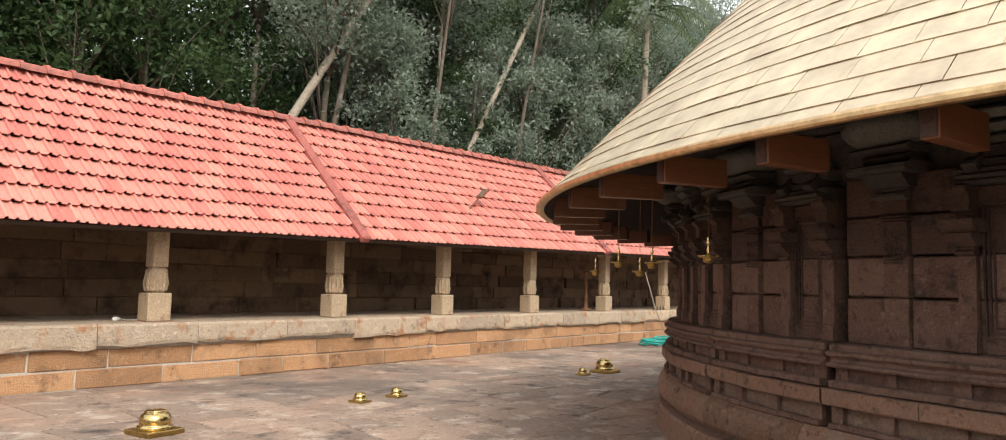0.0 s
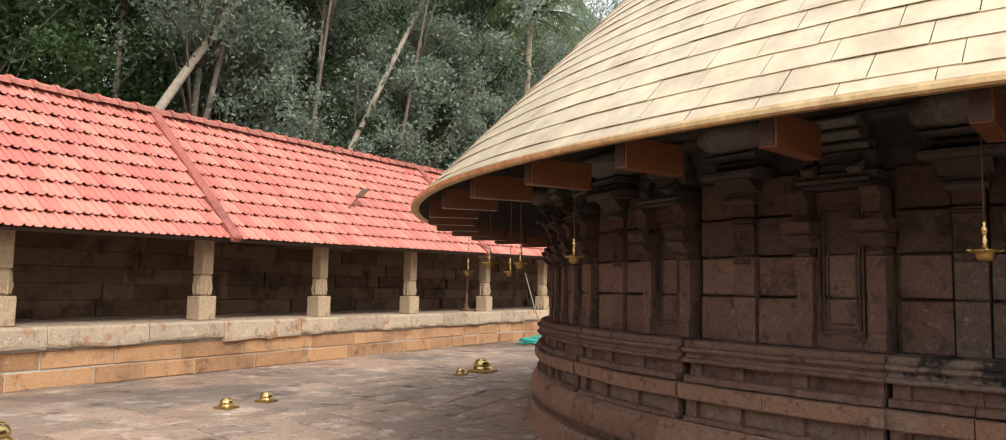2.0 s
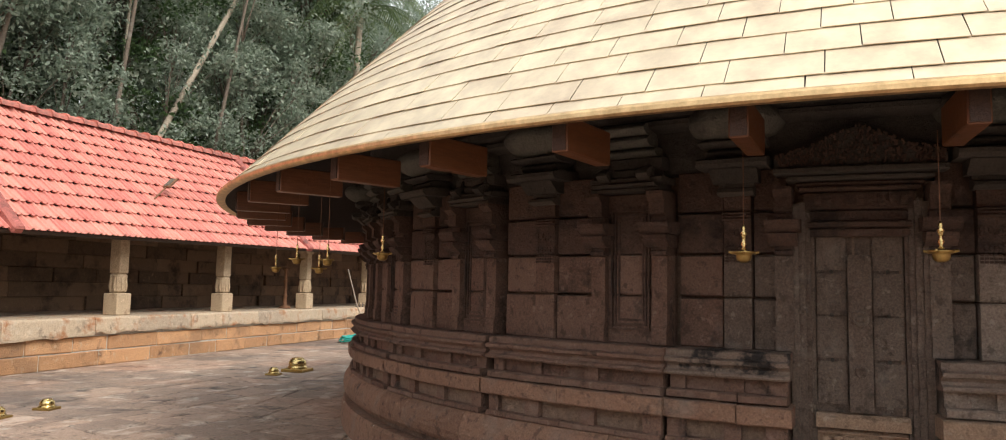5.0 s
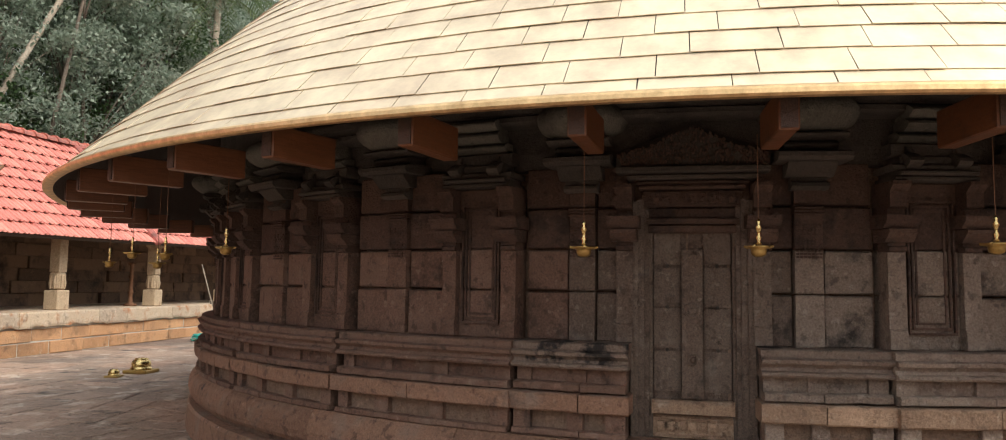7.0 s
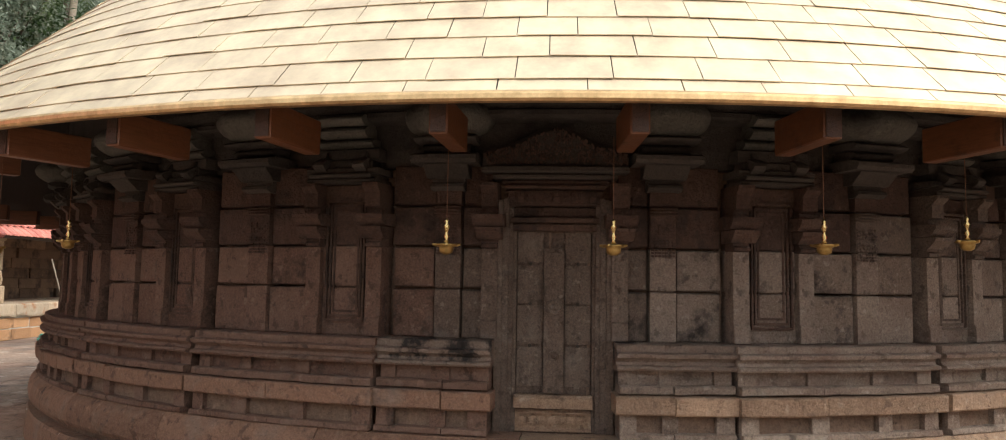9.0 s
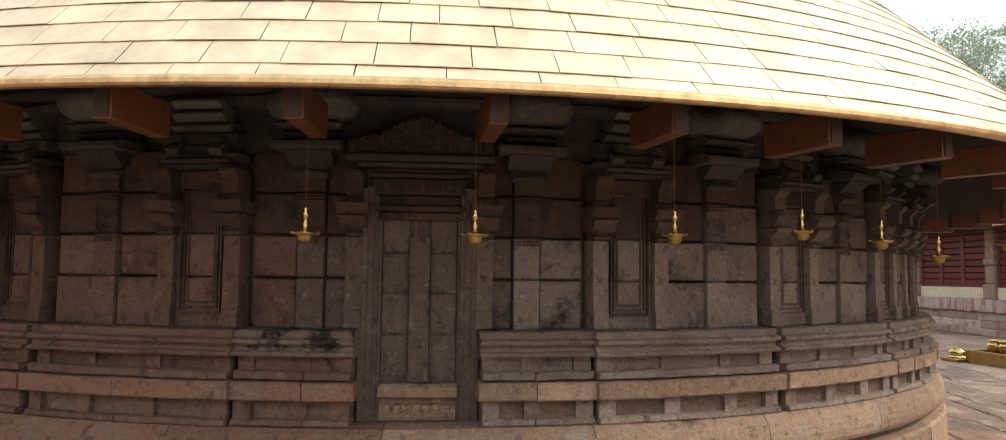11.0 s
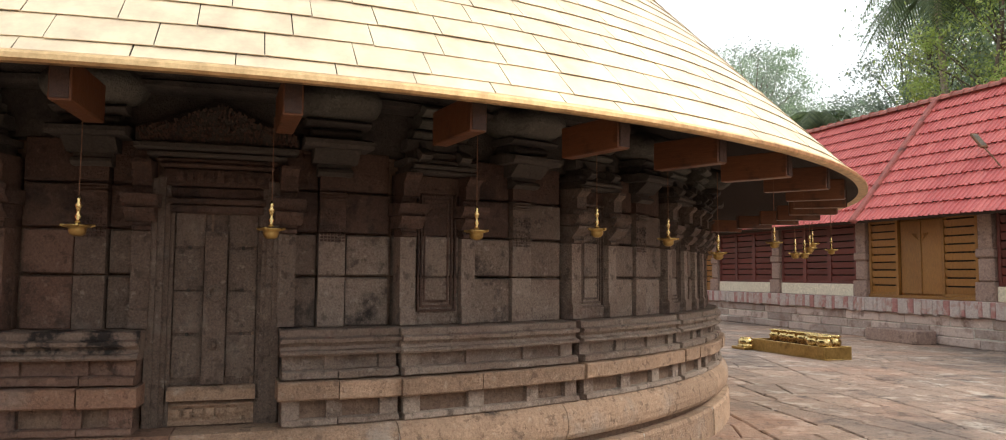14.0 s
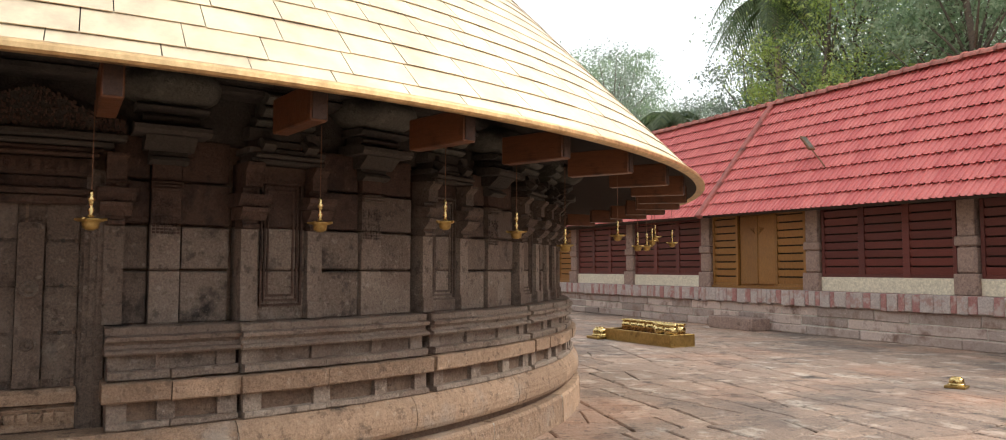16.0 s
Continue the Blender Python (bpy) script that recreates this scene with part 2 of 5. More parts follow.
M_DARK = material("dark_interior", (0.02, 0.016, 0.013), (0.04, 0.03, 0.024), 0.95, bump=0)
M_SLAB = material("paving_granite", (0.19, 0.132, 0.098), (0.44, 0.325, 0.25), 0.72, coarse=2.6, fine=17, stain=(0.075, 0.06, 0.051), stain_at=(0.56, 0.68), stain_scale=1.6, bump=1.7, bump_scale=17, vary=0.4, varied=((0.18, 0.135, 0.11), (0.54, 0.375, 0.275)), speck=0.6, blots=0.07, patches=(((0.64, 0.56, 0.47), 2.4, 0.54, 0.64, 0.7), ((0.46, 0.24, 0.15), 0.6, 0.50, 0.66, 0.5), ((0.10, 0.086, 0.078), 0.25, 0.50, 0.59, 0.6), ((0.07, 0.058, 0.05), 11.0, 0.57, 0.64, 0.55)))
M_OILY = material("oil_stained_granite", (0.11, 0.074, 0.055), (0.22, 0.165, 0.129), 0.7, stain=(0.018, 0.014, 0.012), stain_at=(0.51, 0.58), stain_scale=3.4, bump=1.1, bump_scale=32, blots=0.05, vary=0.3, fine=26, speck=0.45)
M_SOIL = material("joint_soil", (0.035, 0.028, 0.022), (0.07, 0.055, 0.043), 0.95, coarse=0.4, fine=12, stain=(0.04, 0.05, 0.022), stain_scale=0.3, bump=0.8)
M_HOSE = material("teal_plastic", (0.015, 0.30, 0.26), (0.03, 0.42, 0.36), 0.4, bump=0, speck=0.05)
M_POLE = material("grey_pole", (0.28, 0.23, 0.18), (0.42, 0.36, 0.29), 0.7, bump=0.2)
M_IRON = material("rusty_iron", (0.14, 0.07, 0.04), (0.26, 0.13, 0.07), 0.7, 0.4, bump=0.3)
M_LAMPGLASS = material("lamp_glass", (0.12, 0.10, 0.08), (0.20, 0.17, 0.14), 0.25, bump=0, speck=0.05)
M_WHITE = material("white_plastic", (0.66, 0.66, 0.66), (0.78, 0.78, 0.78), 0.4, bump=0, speck=0.05)
M_BARK = material("grey_bark", (0.10, 0.08, 0.06), (0.20, 0.165, 0.13), 0.9, fine=8, grain=(1, 1, 6), stain=(0.28, 0.27, 0.24), stain_at=(0.6, 0.72), stain_scale=2, bump=0.8, bump_scale=14)
M_PALMBARK = material("palm_bark", (0.30, 0.25, 0.19), (0.46, 0.40, 0.32), 0.9, fine=6, grain=(1, 1, 8), stain=(0.16, 0.13, 0.10), stain_scale=3, bump=0.6, bump_scale=14)


def leaf_material(name, dark, light, gloss=0.45):
    m = bpy.data.materials.new(name)
    m.use_nodes = True
    nt = m.node_tree
    b = nt.nodes["Principled BSDF"]
    c = mix_rgb(nt, random_piece(nt), dark, light)
    c = mix_rgb(nt, ramp(nt, noise_tex(nt, 0.5), 0.35, 0.65), c, mix_rgb(nt, 0.5, c, dark))
    nt.links.new(c, b.inputs["Base Color"])
    b.inputs["Roughness"].default_value = gloss
    tr = nt.nodes.new("ShaderNodeBsdfTranslucent")
    nt.links.new(c, tr.inputs["Color"])
    mx = nt.nodes.new("ShaderNodeMixShader")
    mx.inputs[0].default_value = 0.54
    nt.links.new(b.outputs[0], mx.inputs[1])
    nt.links.new(tr.outputs[0], mx.inputs[2])
    nt.links.new(mx.outputs[0], nt.nodes["Material Output"].inputs["Surface"])
    return m


M_LEAF = leaf_material("forest_leaf", (0.042, 0.082, 0.030), (0.14, 0.22, 0.085), 0.55)
M_LEAF_GREY = leaf_material("rubber_leaf", (0.20, 0.26, 0.195), (0.48, 0.55, 0.45), 0.5)
# pale leaf, lightened further to carry haze and light from behind
M_LEAF_PALE_HAZE = leaf_material("pale_leaf", (0.21, 0.31, 0.18), (0.50, 0.60, 0.42), 0.5)
M_LEAF_BRIGHT = leaf_material("young_leaf", (0.35, 0.48, 0.12), (0.65, 0.75, 0.30), 0.6)
M_FROND = leaf_material("palm_leaflet", (0.09, 0.14, 0.06), (0.25, 0.32, 0.15), 0.35)

# ---- building helpers ----


def mesh_from(bm, name, mat, smooth=False):
    me = bpy.data.meshes.new(name)
    bmesh.ops.recalc_face_normals(bm, faces=bm.faces)
    bm.to_mesh(me)
    bm.free()
    me.materials.append(mat)
    if smooth:
        for f in me.polygons:
            f.use_smooth = True
    return me


def part(name, bm, mat, parent=None, label="", m=None, smooth=False):
    ob = new(name, mesh_from(bm, name, mat, smooth) if isinstance(bm, bmesh.types.BMesh) else bm)
    ob.parent = parent
    if m is not None:
        ob.matrix_basis = m
    if label:
        tagged(ob, label)
    return ob


def thing(name, m, label, category, group="", kind=""):
    ob = new(name)
    ob.empty_display_size = 0.1
    ob.matrix_basis = m
    return tagged(ob, label, category, group, kind)


def box(bm, x0, x1, y0, y1, z0, z1, bevel=0.0, jitter=0.0, rng=None):
    r = bmesh.ops.create_cube(bm, size=1.0)
    for v in r["verts"]:
        v.co = Vector((x0 + (v.co.x + 0.5) * (x1 - x0), y0 + (v.co.y + 0.5) * (y1 - y0), z0 + (v.co.z + 0.5) * (z1 - z0)))
        if jitter:
            v.co += Vector([rng.uniform(-jitter, jitter) for _ in range(3)])
    if bevel:
        es = list({e for v in r["verts"] for e in v.link_edges})
        bmesh.ops.bevel(bm, geom=es, offset=bevel, segments=1, affect="EDGES")
    return bm


def boxm(*a, **k):
    return box(bmesh.new(), *a, **k)


def arc(bm, profile, a0, a1, steps=None, closed=True):
    """Sweeps a closed profile of (radius, height) round the z axis from a0 to a1 degrees, with capped ends."""
    steps = steps or max(1, round(abs(a1 - a0) / 1.5))
    rings = []
    for i in range(steps + 1):
        a = radians(a0 + (a1 - a0) * i / steps)
        rings.append([bm.verts.new((r * math.cos(a), r * math.sin(a), z)) for r, z in profile])
    n = len(profile)
    for p, q in zip(rings, rings[1:]):
        for i in range(n if closed else n - 1):
            bm.faces.new((p[i], p[(i + 1) % n], q[(i + 1) % n], q[i]))
    if closed:
        bm.faces.new(rings[0])
        bm.faces.new(rings[-1][::-1])
    return bm


def arcm(*a, **k):
    return arc(bmesh.new(), *a, **k)


def ring(bm, profile, steps=144):
    """A full turn of an open profile."""
    rings = [[bm.verts.new((r * math.cos(2 * math.pi * i / steps), r * math.sin(2 * math.pi * i / steps), z)) for r, z in profile] for i in range(steps)]
    for i in range(steps):
        p, q = rings[i], rings[(i + 1) % steps]
        for j in range(len(profile) - 1):
            bm.faces.new((p[j], p[j + 1], q[j + 1], q[j]))
    return bm


def lathe(profile, steps=20):
    bm = bmesh.new()
    ring(bm, profile, steps)
    bmesh.ops.remove_doubles(bm, verts=bm.verts, dist=1e-5)
    return bm


def tube(bm, pts, radii, sides=8):
    """A tapered tube along points."""
    rings = []
    for i, p in enumerate(pts):
        d = (Vector(pts[min(i + 1, len(pts) - 1)]) - Vector(pts[max(i - 1, 0)])).normalized()
        u = d.orthogonal().normalized() if i == 0 else (u - d * u.dot(d)).normalized()
        w = d.cross(u)
        r = radii[i] if hasattr(radii, "__len__") else radii
        rings.append([bm.verts.new(Vector(p) + (u * math.cos(2 * math.pi * k / sides) + w * math.sin(2 * math.pi * k / sides)) * r) for k in range(sides)])
    for p, q in zip(rings, rings[1:]):
        for k in range(sides):
            bm.faces.new((p[k], p[(k + 1) % sides], q[(k + 1) % sides], q[k]))
    bm.faces.new(rings[0][::-1])
    bm.faces.new(rings[-1])
    return bm


def arc_shaped(bm, profile_at, a0, a1, steps):
    """As arc(), with a profile that changes with the angle."""
    rings = []
    for i in range(steps + 1):
        d = a0 + (a1 - a0) * i / steps
        a = radians(d)
        rings.append([bm.verts.new((r * math.cos(a), r * math.sin(a), z)) for r, z in profile_at(d)])
    n = len(rings[0])
    for p, q in zip(rings, rings[1:]):
        for i in range(n):
            bm.faces.new((p[i], p[(i + 1) % n], q[(i + 1) % n], q[i]))
    bm.faces.new(rings[0])
    bm.faces.new(rings[-1][::-1])
    return bm


def turn(a):
    return pose(0, 0, 0, 0, 0, a)


# ---- ground ----
bm = bmesh.new()
bmesh.ops.create_grid(bm, x_segments=90, y_segments=90, size=1.0)
for v in bm.verts:
    x, y = (math.copysign(abs(c) ** 3, c) * 900 for c in (v.co.x, v.co.y))
    hill = min(max(y - 20, 0) * 0.42, 16) if y > 20 else 0.0
    v.co = Vector((x, y, -0.03 + hill))
tagged(part("ground", bm, M_SOIL, smooth=True), "dark soil under the paving rising to a wooded slope", "ground", kind="structure")

# ---- shrine ----
FACING = 180.3      # bearing of the middle false door
shrine = thing("round_shrine", pose(0, 0, 0), "round granite shrine with carved walls under a conical copper-plated roof", "shrine")

# each quarter: a door, a shallow flanking bay on either side, then deep bays of one niche and one pilaster, mirrored about the door
# rows: start, end, true for a deep bay, bearings of the niche and the pilaster in it (None: has none)
BAYS = []
for q in range(4):
    c = FACING + 90 * q
    for s in (-1, 1):
        for b0, b1, deep, niche, pil in ((3.75, 10.4, False, None, 6.65), (10.65, 23.75, True, 13.32, 19.8), (24.5, 37.6, True, 27.1, 33.5), (38.35, 44.75, True, 41.0, None)):
            lo, hi = sorted((c + s * b0, c + s * b1))
            BAYS.append((lo, hi, deep, None if niche is None else c + s * niche, None if pil is None else c + s * pil))


def red_shaded_flank(a):
    """The stone is redder, and coloured darker for its shade, on the flank towards the open cloister."""
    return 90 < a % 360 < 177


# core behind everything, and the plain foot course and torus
part("inner_core", ring(bmesh.new(), [(6.20, 0.0), (6.20, 0.545), (5.90, 0.55), (5.90, 2.75)]), M_RECESS_SHADED, shrine)
rng = random.Random(3)
for k in range(26):
    a = k * 360 / 26 + 3
    w = 360 / 26 - 0.16
    dr = rng.uniform(-0.006, 0.006)
    part("base_stone", arcm([(6.0, 0.0), (6.325 + dr, 0.0), (6.318 + dr, 0.235), (6.30 + dr, 0.262), (6.0, 0.266)], a, a + w, 8), M_BASE_RED_SHADED if red_shaded_flank(a + 6) else M_BASE, shrine)
    part("mortar_joint", arcm([(6.1, 0.0), (6.316, 0.0), (6.312, 0.255), (6.1, 0.255)], a + w, a + w + 0.16, 1), M_MORTAR, shrine)
TORUS = [(6.0, 0.315), (6.235, 0.315), (6.28, 0.332), (6.302, 0.365), (6.312, 0.42), (6.308, 0.47), (6.295, 0.515), (6.27, 0.552), (6.245, 0.572), (6.242, 0.578), (6.0, 0.58)]
FILLET = [(6.0, 0.582), (6.243, 0.582), (6.25, 0.59), (6.246, 0.617), (6.235, 0.622), (6.0, 0.624)]
for k in range(30):
    a = k * 12 - 1.5
    mat = M_BASE_RED_SHADED if red_shaded_flank(a + 6) else M_BASE
    part("torus_stone", arcm(TORUS, a, a + 11.94, 9), mat, shrine)
    part("mortar_joint", arcm([(6.1, 0.33), (6.296, 0.36), (6.306, 0.42), (6.29, 0.51), (6.1, 0.57)], a + 11.94, a + 12.0, 1), M_MORTAR, shrine)

LEDGE = [(5.95, 0.852), (6.205, 0.852), (6.232, 0.862), (6.236, 0.898), (6.222, 0.908), (5.95, 0.912)]
BAND = [(5.95, 0.735), (6.262, 0.738), (6.275, 0.748), (6.278, 0.842), (6.268, 0.850), (5.95, 0.851)]
CORNICE_A = [(5.9, 0.994), (6.19, 0.994), (6.236, 1.0), (6.246, 1.012), (6.236, 1.026), (6.205, 1.034), (6.196, 1.052), (6.208, 1.070), (6.240, 1.078), (6.246, 1.100), (6.230, 1.108), (6.205, 1.112), (6.208, 1.150), (6.196, 1.158), (5.9, 1.16)]


def worn_arc(profile, a0, a1, rng, wear, inner=6.0):
    """A swept moulding whose outer line wanders a little, as worn stone does."""
    n = max(2, round((a1 - a0) / 0.7))
    dr = [rng.uniform(-wear, wear) for _ in range(n + 1)]
    dz = [rng.uniform(-wear, wear) * 0.6 for _ in range(n + 1)]
    b = bmesh.new()
    step = (a1 - a0) / n

    def at(d):
        i = min(n, max(0, round((d - a0) / step)))
        return [(r + dr[i], z + dz[i]) if r > inner else (r, z) for r, z in profile]
    return arc_shaped(b, at, a0, a1, n)


for a0, a1, deep, niche, pil in BAYS:
    push = 0.0 if deep else -0.035
    red = red_shaded_flank((a0 + a1) / 2)
    m_base, m_wall = (M_BASE_RED_SHADED, M_WALL_RED_SHADED) if red else (M_BASE, M_WALL if deep else M_WALL_MIDDLE)
    cut = a0 + (a1 - a0) * rng.uniform(0.35, 0.65)
    for p, q in ((a0, cut - 0.03), (cut + 0.03, a1)):
        dz, dr = rng.uniform(-0.006, 0.006), rng.uniform(-0.008, 0.008)
        part("band_stone", worn_arc([(r + push + dr if r > 6 else r, z + dz) for r, z in BAND], p - 0.25 * (p == a0), q + 0.25 * (q == a1), rng, 0.004), m_base, shrine)
        part("ledge_stone", worn_arc([(r + push if r > 6 else r, z) for r, z in LEDGE], p, q, rng, 0.005), m_wall, shrine)
        part("fillet_stone", worn_arc([(r + push if r > 6 else r, z) for r, z in FILLET], p, q, rng, 0.004), m_wall, shrine)
    part("cornice_stone", worn_arc([(r + push if r > 5.95 else r, z) for r, z in CORNICE_A], a0 - 0.15, a1 + 0.15, rng, 0.005), m_wall if deep else M_OILY, shrine)
    for z0, z1, r, mat in ((0.62, 0.74, 6.178, M_RECESS_SHADED), (0.905, 0.996, 6.146, m_wall)):
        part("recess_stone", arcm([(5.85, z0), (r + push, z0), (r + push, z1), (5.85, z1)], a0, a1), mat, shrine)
    spots = [a0 + 0.5, a1 - 0.5]
    if niche is not None:
        spots += [niche + 2.15, niche - 2.15]
    if pil is not None:
        spots.append(pil)
    spots = sorted(spots)
    for i, ac in enumerate(spots):
        if i and ac - spots[i - 1] < 1.2:
            continue
        for z0, z1, r in ((0.62, 0.742, 6.218), (0.905, 0.998, 6.172)):
            h = rng.uniform(0.45, 0.62)
            part("recess_block", arcm([(5.9, z0), (r + push, z0), (r + push, z1), (5.9, z1)], max(a0, ac - h), min(a1, ac + h), 1), m_wall, shrine)

# the stone is redder on one flank, smoked at the top by the middle door, and grey on the other flank: lower and upper
# courses. The tones also hold light and shade: darker upwards for the eave and on the red flank, lighter on the grey
# one
TONES = [(M_WALL_RED_SHADED, M_WALL_RED_SHADED, M_WALL_UPPER, M_WALL_UPPER), (M_WALL_MID, M_WALL_MID, M_WALL_UPPER, M_WALL_UPPER), (M_WALL_MIDDLE, M_WALL_MIDDLE, M_WALL_UPPER, M_WALL_UPPER), (M_WALL, M_WALL_MIDDLE, M_WALL_MID, M_WALL_UPPER)]


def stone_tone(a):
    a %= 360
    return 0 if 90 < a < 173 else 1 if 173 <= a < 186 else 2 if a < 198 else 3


# wall stones in four courses on either side of the pilasters and niches
COURSES = [(1.155, 1.478), (1.484, 1.754), (1.760, 2.025), (2.03, 2.30)]
for a0, a1, deep, niche, pil in BAYS:
    face = 6.055 if deep else 5.975
    solid = sorted(x for x in ((niche - 2.6, niche + 2.6) if niche is not None else None, (pil - 0.82, pil + 0.82) if pil is not None else None) if x)
    prev = a0
    for lo, hi in solid + [(a1, a1)]:
        if lo - prev > 0.3:
            for ci, (z0, z1) in enumerate(COURSES):
                g = [rng.uniform(0.05, 0.16) for _ in range(2)]
                f = face + rng.uniform(-0.008, 0.008)
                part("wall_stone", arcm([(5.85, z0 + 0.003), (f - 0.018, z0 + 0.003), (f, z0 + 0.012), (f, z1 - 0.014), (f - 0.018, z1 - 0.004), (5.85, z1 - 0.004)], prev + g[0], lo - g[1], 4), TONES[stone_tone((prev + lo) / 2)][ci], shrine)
        prev = hi
OUT = Matrix.Diagonal((1.0125, 1.0125, 1.0, 1.0))      # carved wall pieces of the deep bays stand further out
OUT_FLAT = Matrix.Diagonal((0.9995, 0.9995, 1.0, 1.0))


def meshes_pilaster(tone):
    """Shaft with carved bands, capital and bracket, at angle 0."""
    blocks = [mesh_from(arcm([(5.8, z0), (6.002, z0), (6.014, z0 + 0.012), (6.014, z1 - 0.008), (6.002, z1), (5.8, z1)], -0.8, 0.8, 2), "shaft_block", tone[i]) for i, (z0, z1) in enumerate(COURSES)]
    carved = bmesh.new()
    r9 = random.Random(5)
    for z0, nz in ((1.70, 6), (1.84, 4)):
        for i in range(nz):
            for j in range(7):
                a = -0.66 + j * 0.22
                d = r9.uniform(0.004, 0.016)
                arc(carved, [(6.0, z0 + i * 0.02), (6.014 + d, z0 + i * 0.02 + 0.003), (6.014 + d, z0 + i * 0.02 + 0.015), (6.0, z0 + i * 0.02 + 0.018)], a - 0.08, a + 0.08, 1)
    for z0 in (1.965, 1.985, 2.005):
        arc(carved, [(5.95, z0), (6.045, z0 + 0.002), (6.05, z0 + 0.008), (5.95, z0 + 0.013)], -0.84, 0.84, 2)
    cap = bmesh.new()
    arc(cap, [(5.8, 2.12), (6.05, 2.12), (6.085, 2.14), (6.075, 2.16), (6.03, 2.175), (6.03, 2.20), (5.8, 2.20)], -1.05, 1.05, 3)
    arc(cap, [(5.8, 2.20), (6.06, 2.20), (6.13, 2.26), (6.15, 2.28), (5.8, 2.282)], -1.35, 1.35, 3)
    arc(cap, [(5.8, 2.284), (6.19, 2.284), (6.21, 2.305), (6.21, 2.33), (6.14, 2.352), (5.8, 2.36)], -2.0, 2.0, 4)
    rolls = []
    for z0, z1, r, h in ((2.362, 2.42, 6.12, 1.5), (2.422, 2.47, 6.18, 1.9)):
        pr = [(5.8, z0)] + [(r - 0.05 + 0.05 * math.sin(math.pi * i / 6), z0 + (z1 - z0) * i / 6) for i in range(7)] + [(5.8, z1)]
        rolls.append(mesh_from(arcm(pr, -h, h, 3), "roll_bracket", M_CORNICE))

    def swell(d):
        k = math.sqrt(max(0.02, 1 - (abs(d) / 2.85) ** 3))
        return [(5.8, 2.59 - 0.10 * k)] + [(6.0 + (0.10 + 0.20 * math.sin(math.pi * i / 8) ** 0.7) * k, 2.59 + 0.13 * k * (i / 4 - 1)) for i in range(9)] + [(5.8, 2.59 + 0.13 * k)]
    dome = mesh_from(arc_shaped(bmesh.new(), swell, -2.84, 2.84, 18), "dome_stone", M_DOME, True)
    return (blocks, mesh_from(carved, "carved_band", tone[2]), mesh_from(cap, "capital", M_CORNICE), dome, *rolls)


def meshes_niche(tone):
    """Blind niche with two colonnettes, nested frames and a stepped hood, at angle 0."""
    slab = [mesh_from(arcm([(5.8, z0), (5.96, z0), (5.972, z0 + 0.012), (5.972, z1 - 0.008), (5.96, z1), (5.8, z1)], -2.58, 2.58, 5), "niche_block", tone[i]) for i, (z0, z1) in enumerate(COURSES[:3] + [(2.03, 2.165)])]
    frames = bmesh.new()
    for i, (h, zt) in enumerate(((1.3, 2.06), (1.06, 2.03), (0.82, 2.0))):
        r = 5.979 + 0.008 * (2 - i)
        for s in (-1, 1):
            arc(frames, [(5.95, 1.25 + 0.03 * i), (r, 1.25 + 0.03 * i), (r, zt), (5.95, zt)], s * h - 0.055, s * h + 0.055, 1)
        arc(frames, [(5.95, 1.25 + 0.03 * i), (r, 1.25 + 0.03 * i), (r, 1.265 + 0.03 * i), (5.95, 1.265 + 0.03 * i)], -h, h, 3)
        arc(frames, [(5.95, zt - 0.015), (r, zt - 0.015), (r, zt), (5.95, zt)], -h, h, 3)
    col = bmesh.new()
    top = bmesh.new()
    arc(col, [(5.9, 1.165), (6.035, 1.165), (6.035, 1.27), (6.022, 1.285), (6.02, 1.74), (5.9, 1.742)], -0.5, 0.5, 2)
    pr = [(5.9, 1.744), (6.03, 1.744), (6.045, 1.75), (6.045, 1.77), (6.025, 1.78), (6.03, 1.80), (6.085, 1.84), (6.095, 1.86), (6.04, 1.87), (6.04, 1.885), (6.11, 1.93), (6.115, 1.955), (6.03, 1.965), (6.03, 2.0), (6.075, 2.01), (6.075, 2.10), (6.12, 2.14), (6.12, 2.16), (5.9, 2.165)]
    arc(top, pr, -0.5, 0.5, 2)
    arc(top, [(5.9, 1.80), (6.06, 1.80), (6.115, 1.85), (6.12, 1.875), (5.9, 1.88)], -0.78, 0.78, 3)
    arc(top, [(5.9, 1.882), (6.09, 1.882), (6.135, 1.925), (6.14, 1.955), (6.07, 1.962), (5.9, 1.965)], -0.95, 0.95, 3)
    hood = bmesh.new()
    for z0, z1, r, h in ((2.166, 2.195, 6.09, 2.35), (2.197, 2.225, 6.12, 2.15), (2.227, 2.265, 6.08, 2.45), (2.267, 2.32, 6.05, 1.9), (2.322, 2.40, 6.03, 2.3)):
        arc(hood, [(5.8, z0), (r - 0.012, z0), (r, z0 + 0.008), (r, z1 - 0.008), (r - 0.014, z1), (5.8, z1)], -h, h, 4)
    knob = bmesh.new()
    pr = [(5.9, 2.225)] + [(6.05 + 0.085 * math.sin(math.pi * i / 6), 2.225 + 0.11 * i / 6) for i in range(7)] + [(5.9, 2.335)]
    arc(knob, pr, -0.38, 0.38, 3)
    arc(knob, [(5.9, 2.336), (6.07, 2.336), (6.05, 2.375), (5.9, 2.38)], -0.16, 0.16, 1)
    rolls = []
    for z0, z1, r, h in ((2.405, 2.47, 6.05, 1.9), (2.472, 2.545, 6.10, 1.6), (2.547, 2.62, 6.13, 1.5)):
        pr = [(5.8, z0)] + [(r - 0.05 + 0.05 * math.sin(math.pi * i / 6), z0 + (z1 - z0) * i / 6) for i in range(7)] + [(5.8, z1)]
        rolls.append(mesh_from(arcm(pr, -h, h, 4), "roll_bracket", M_DOME))
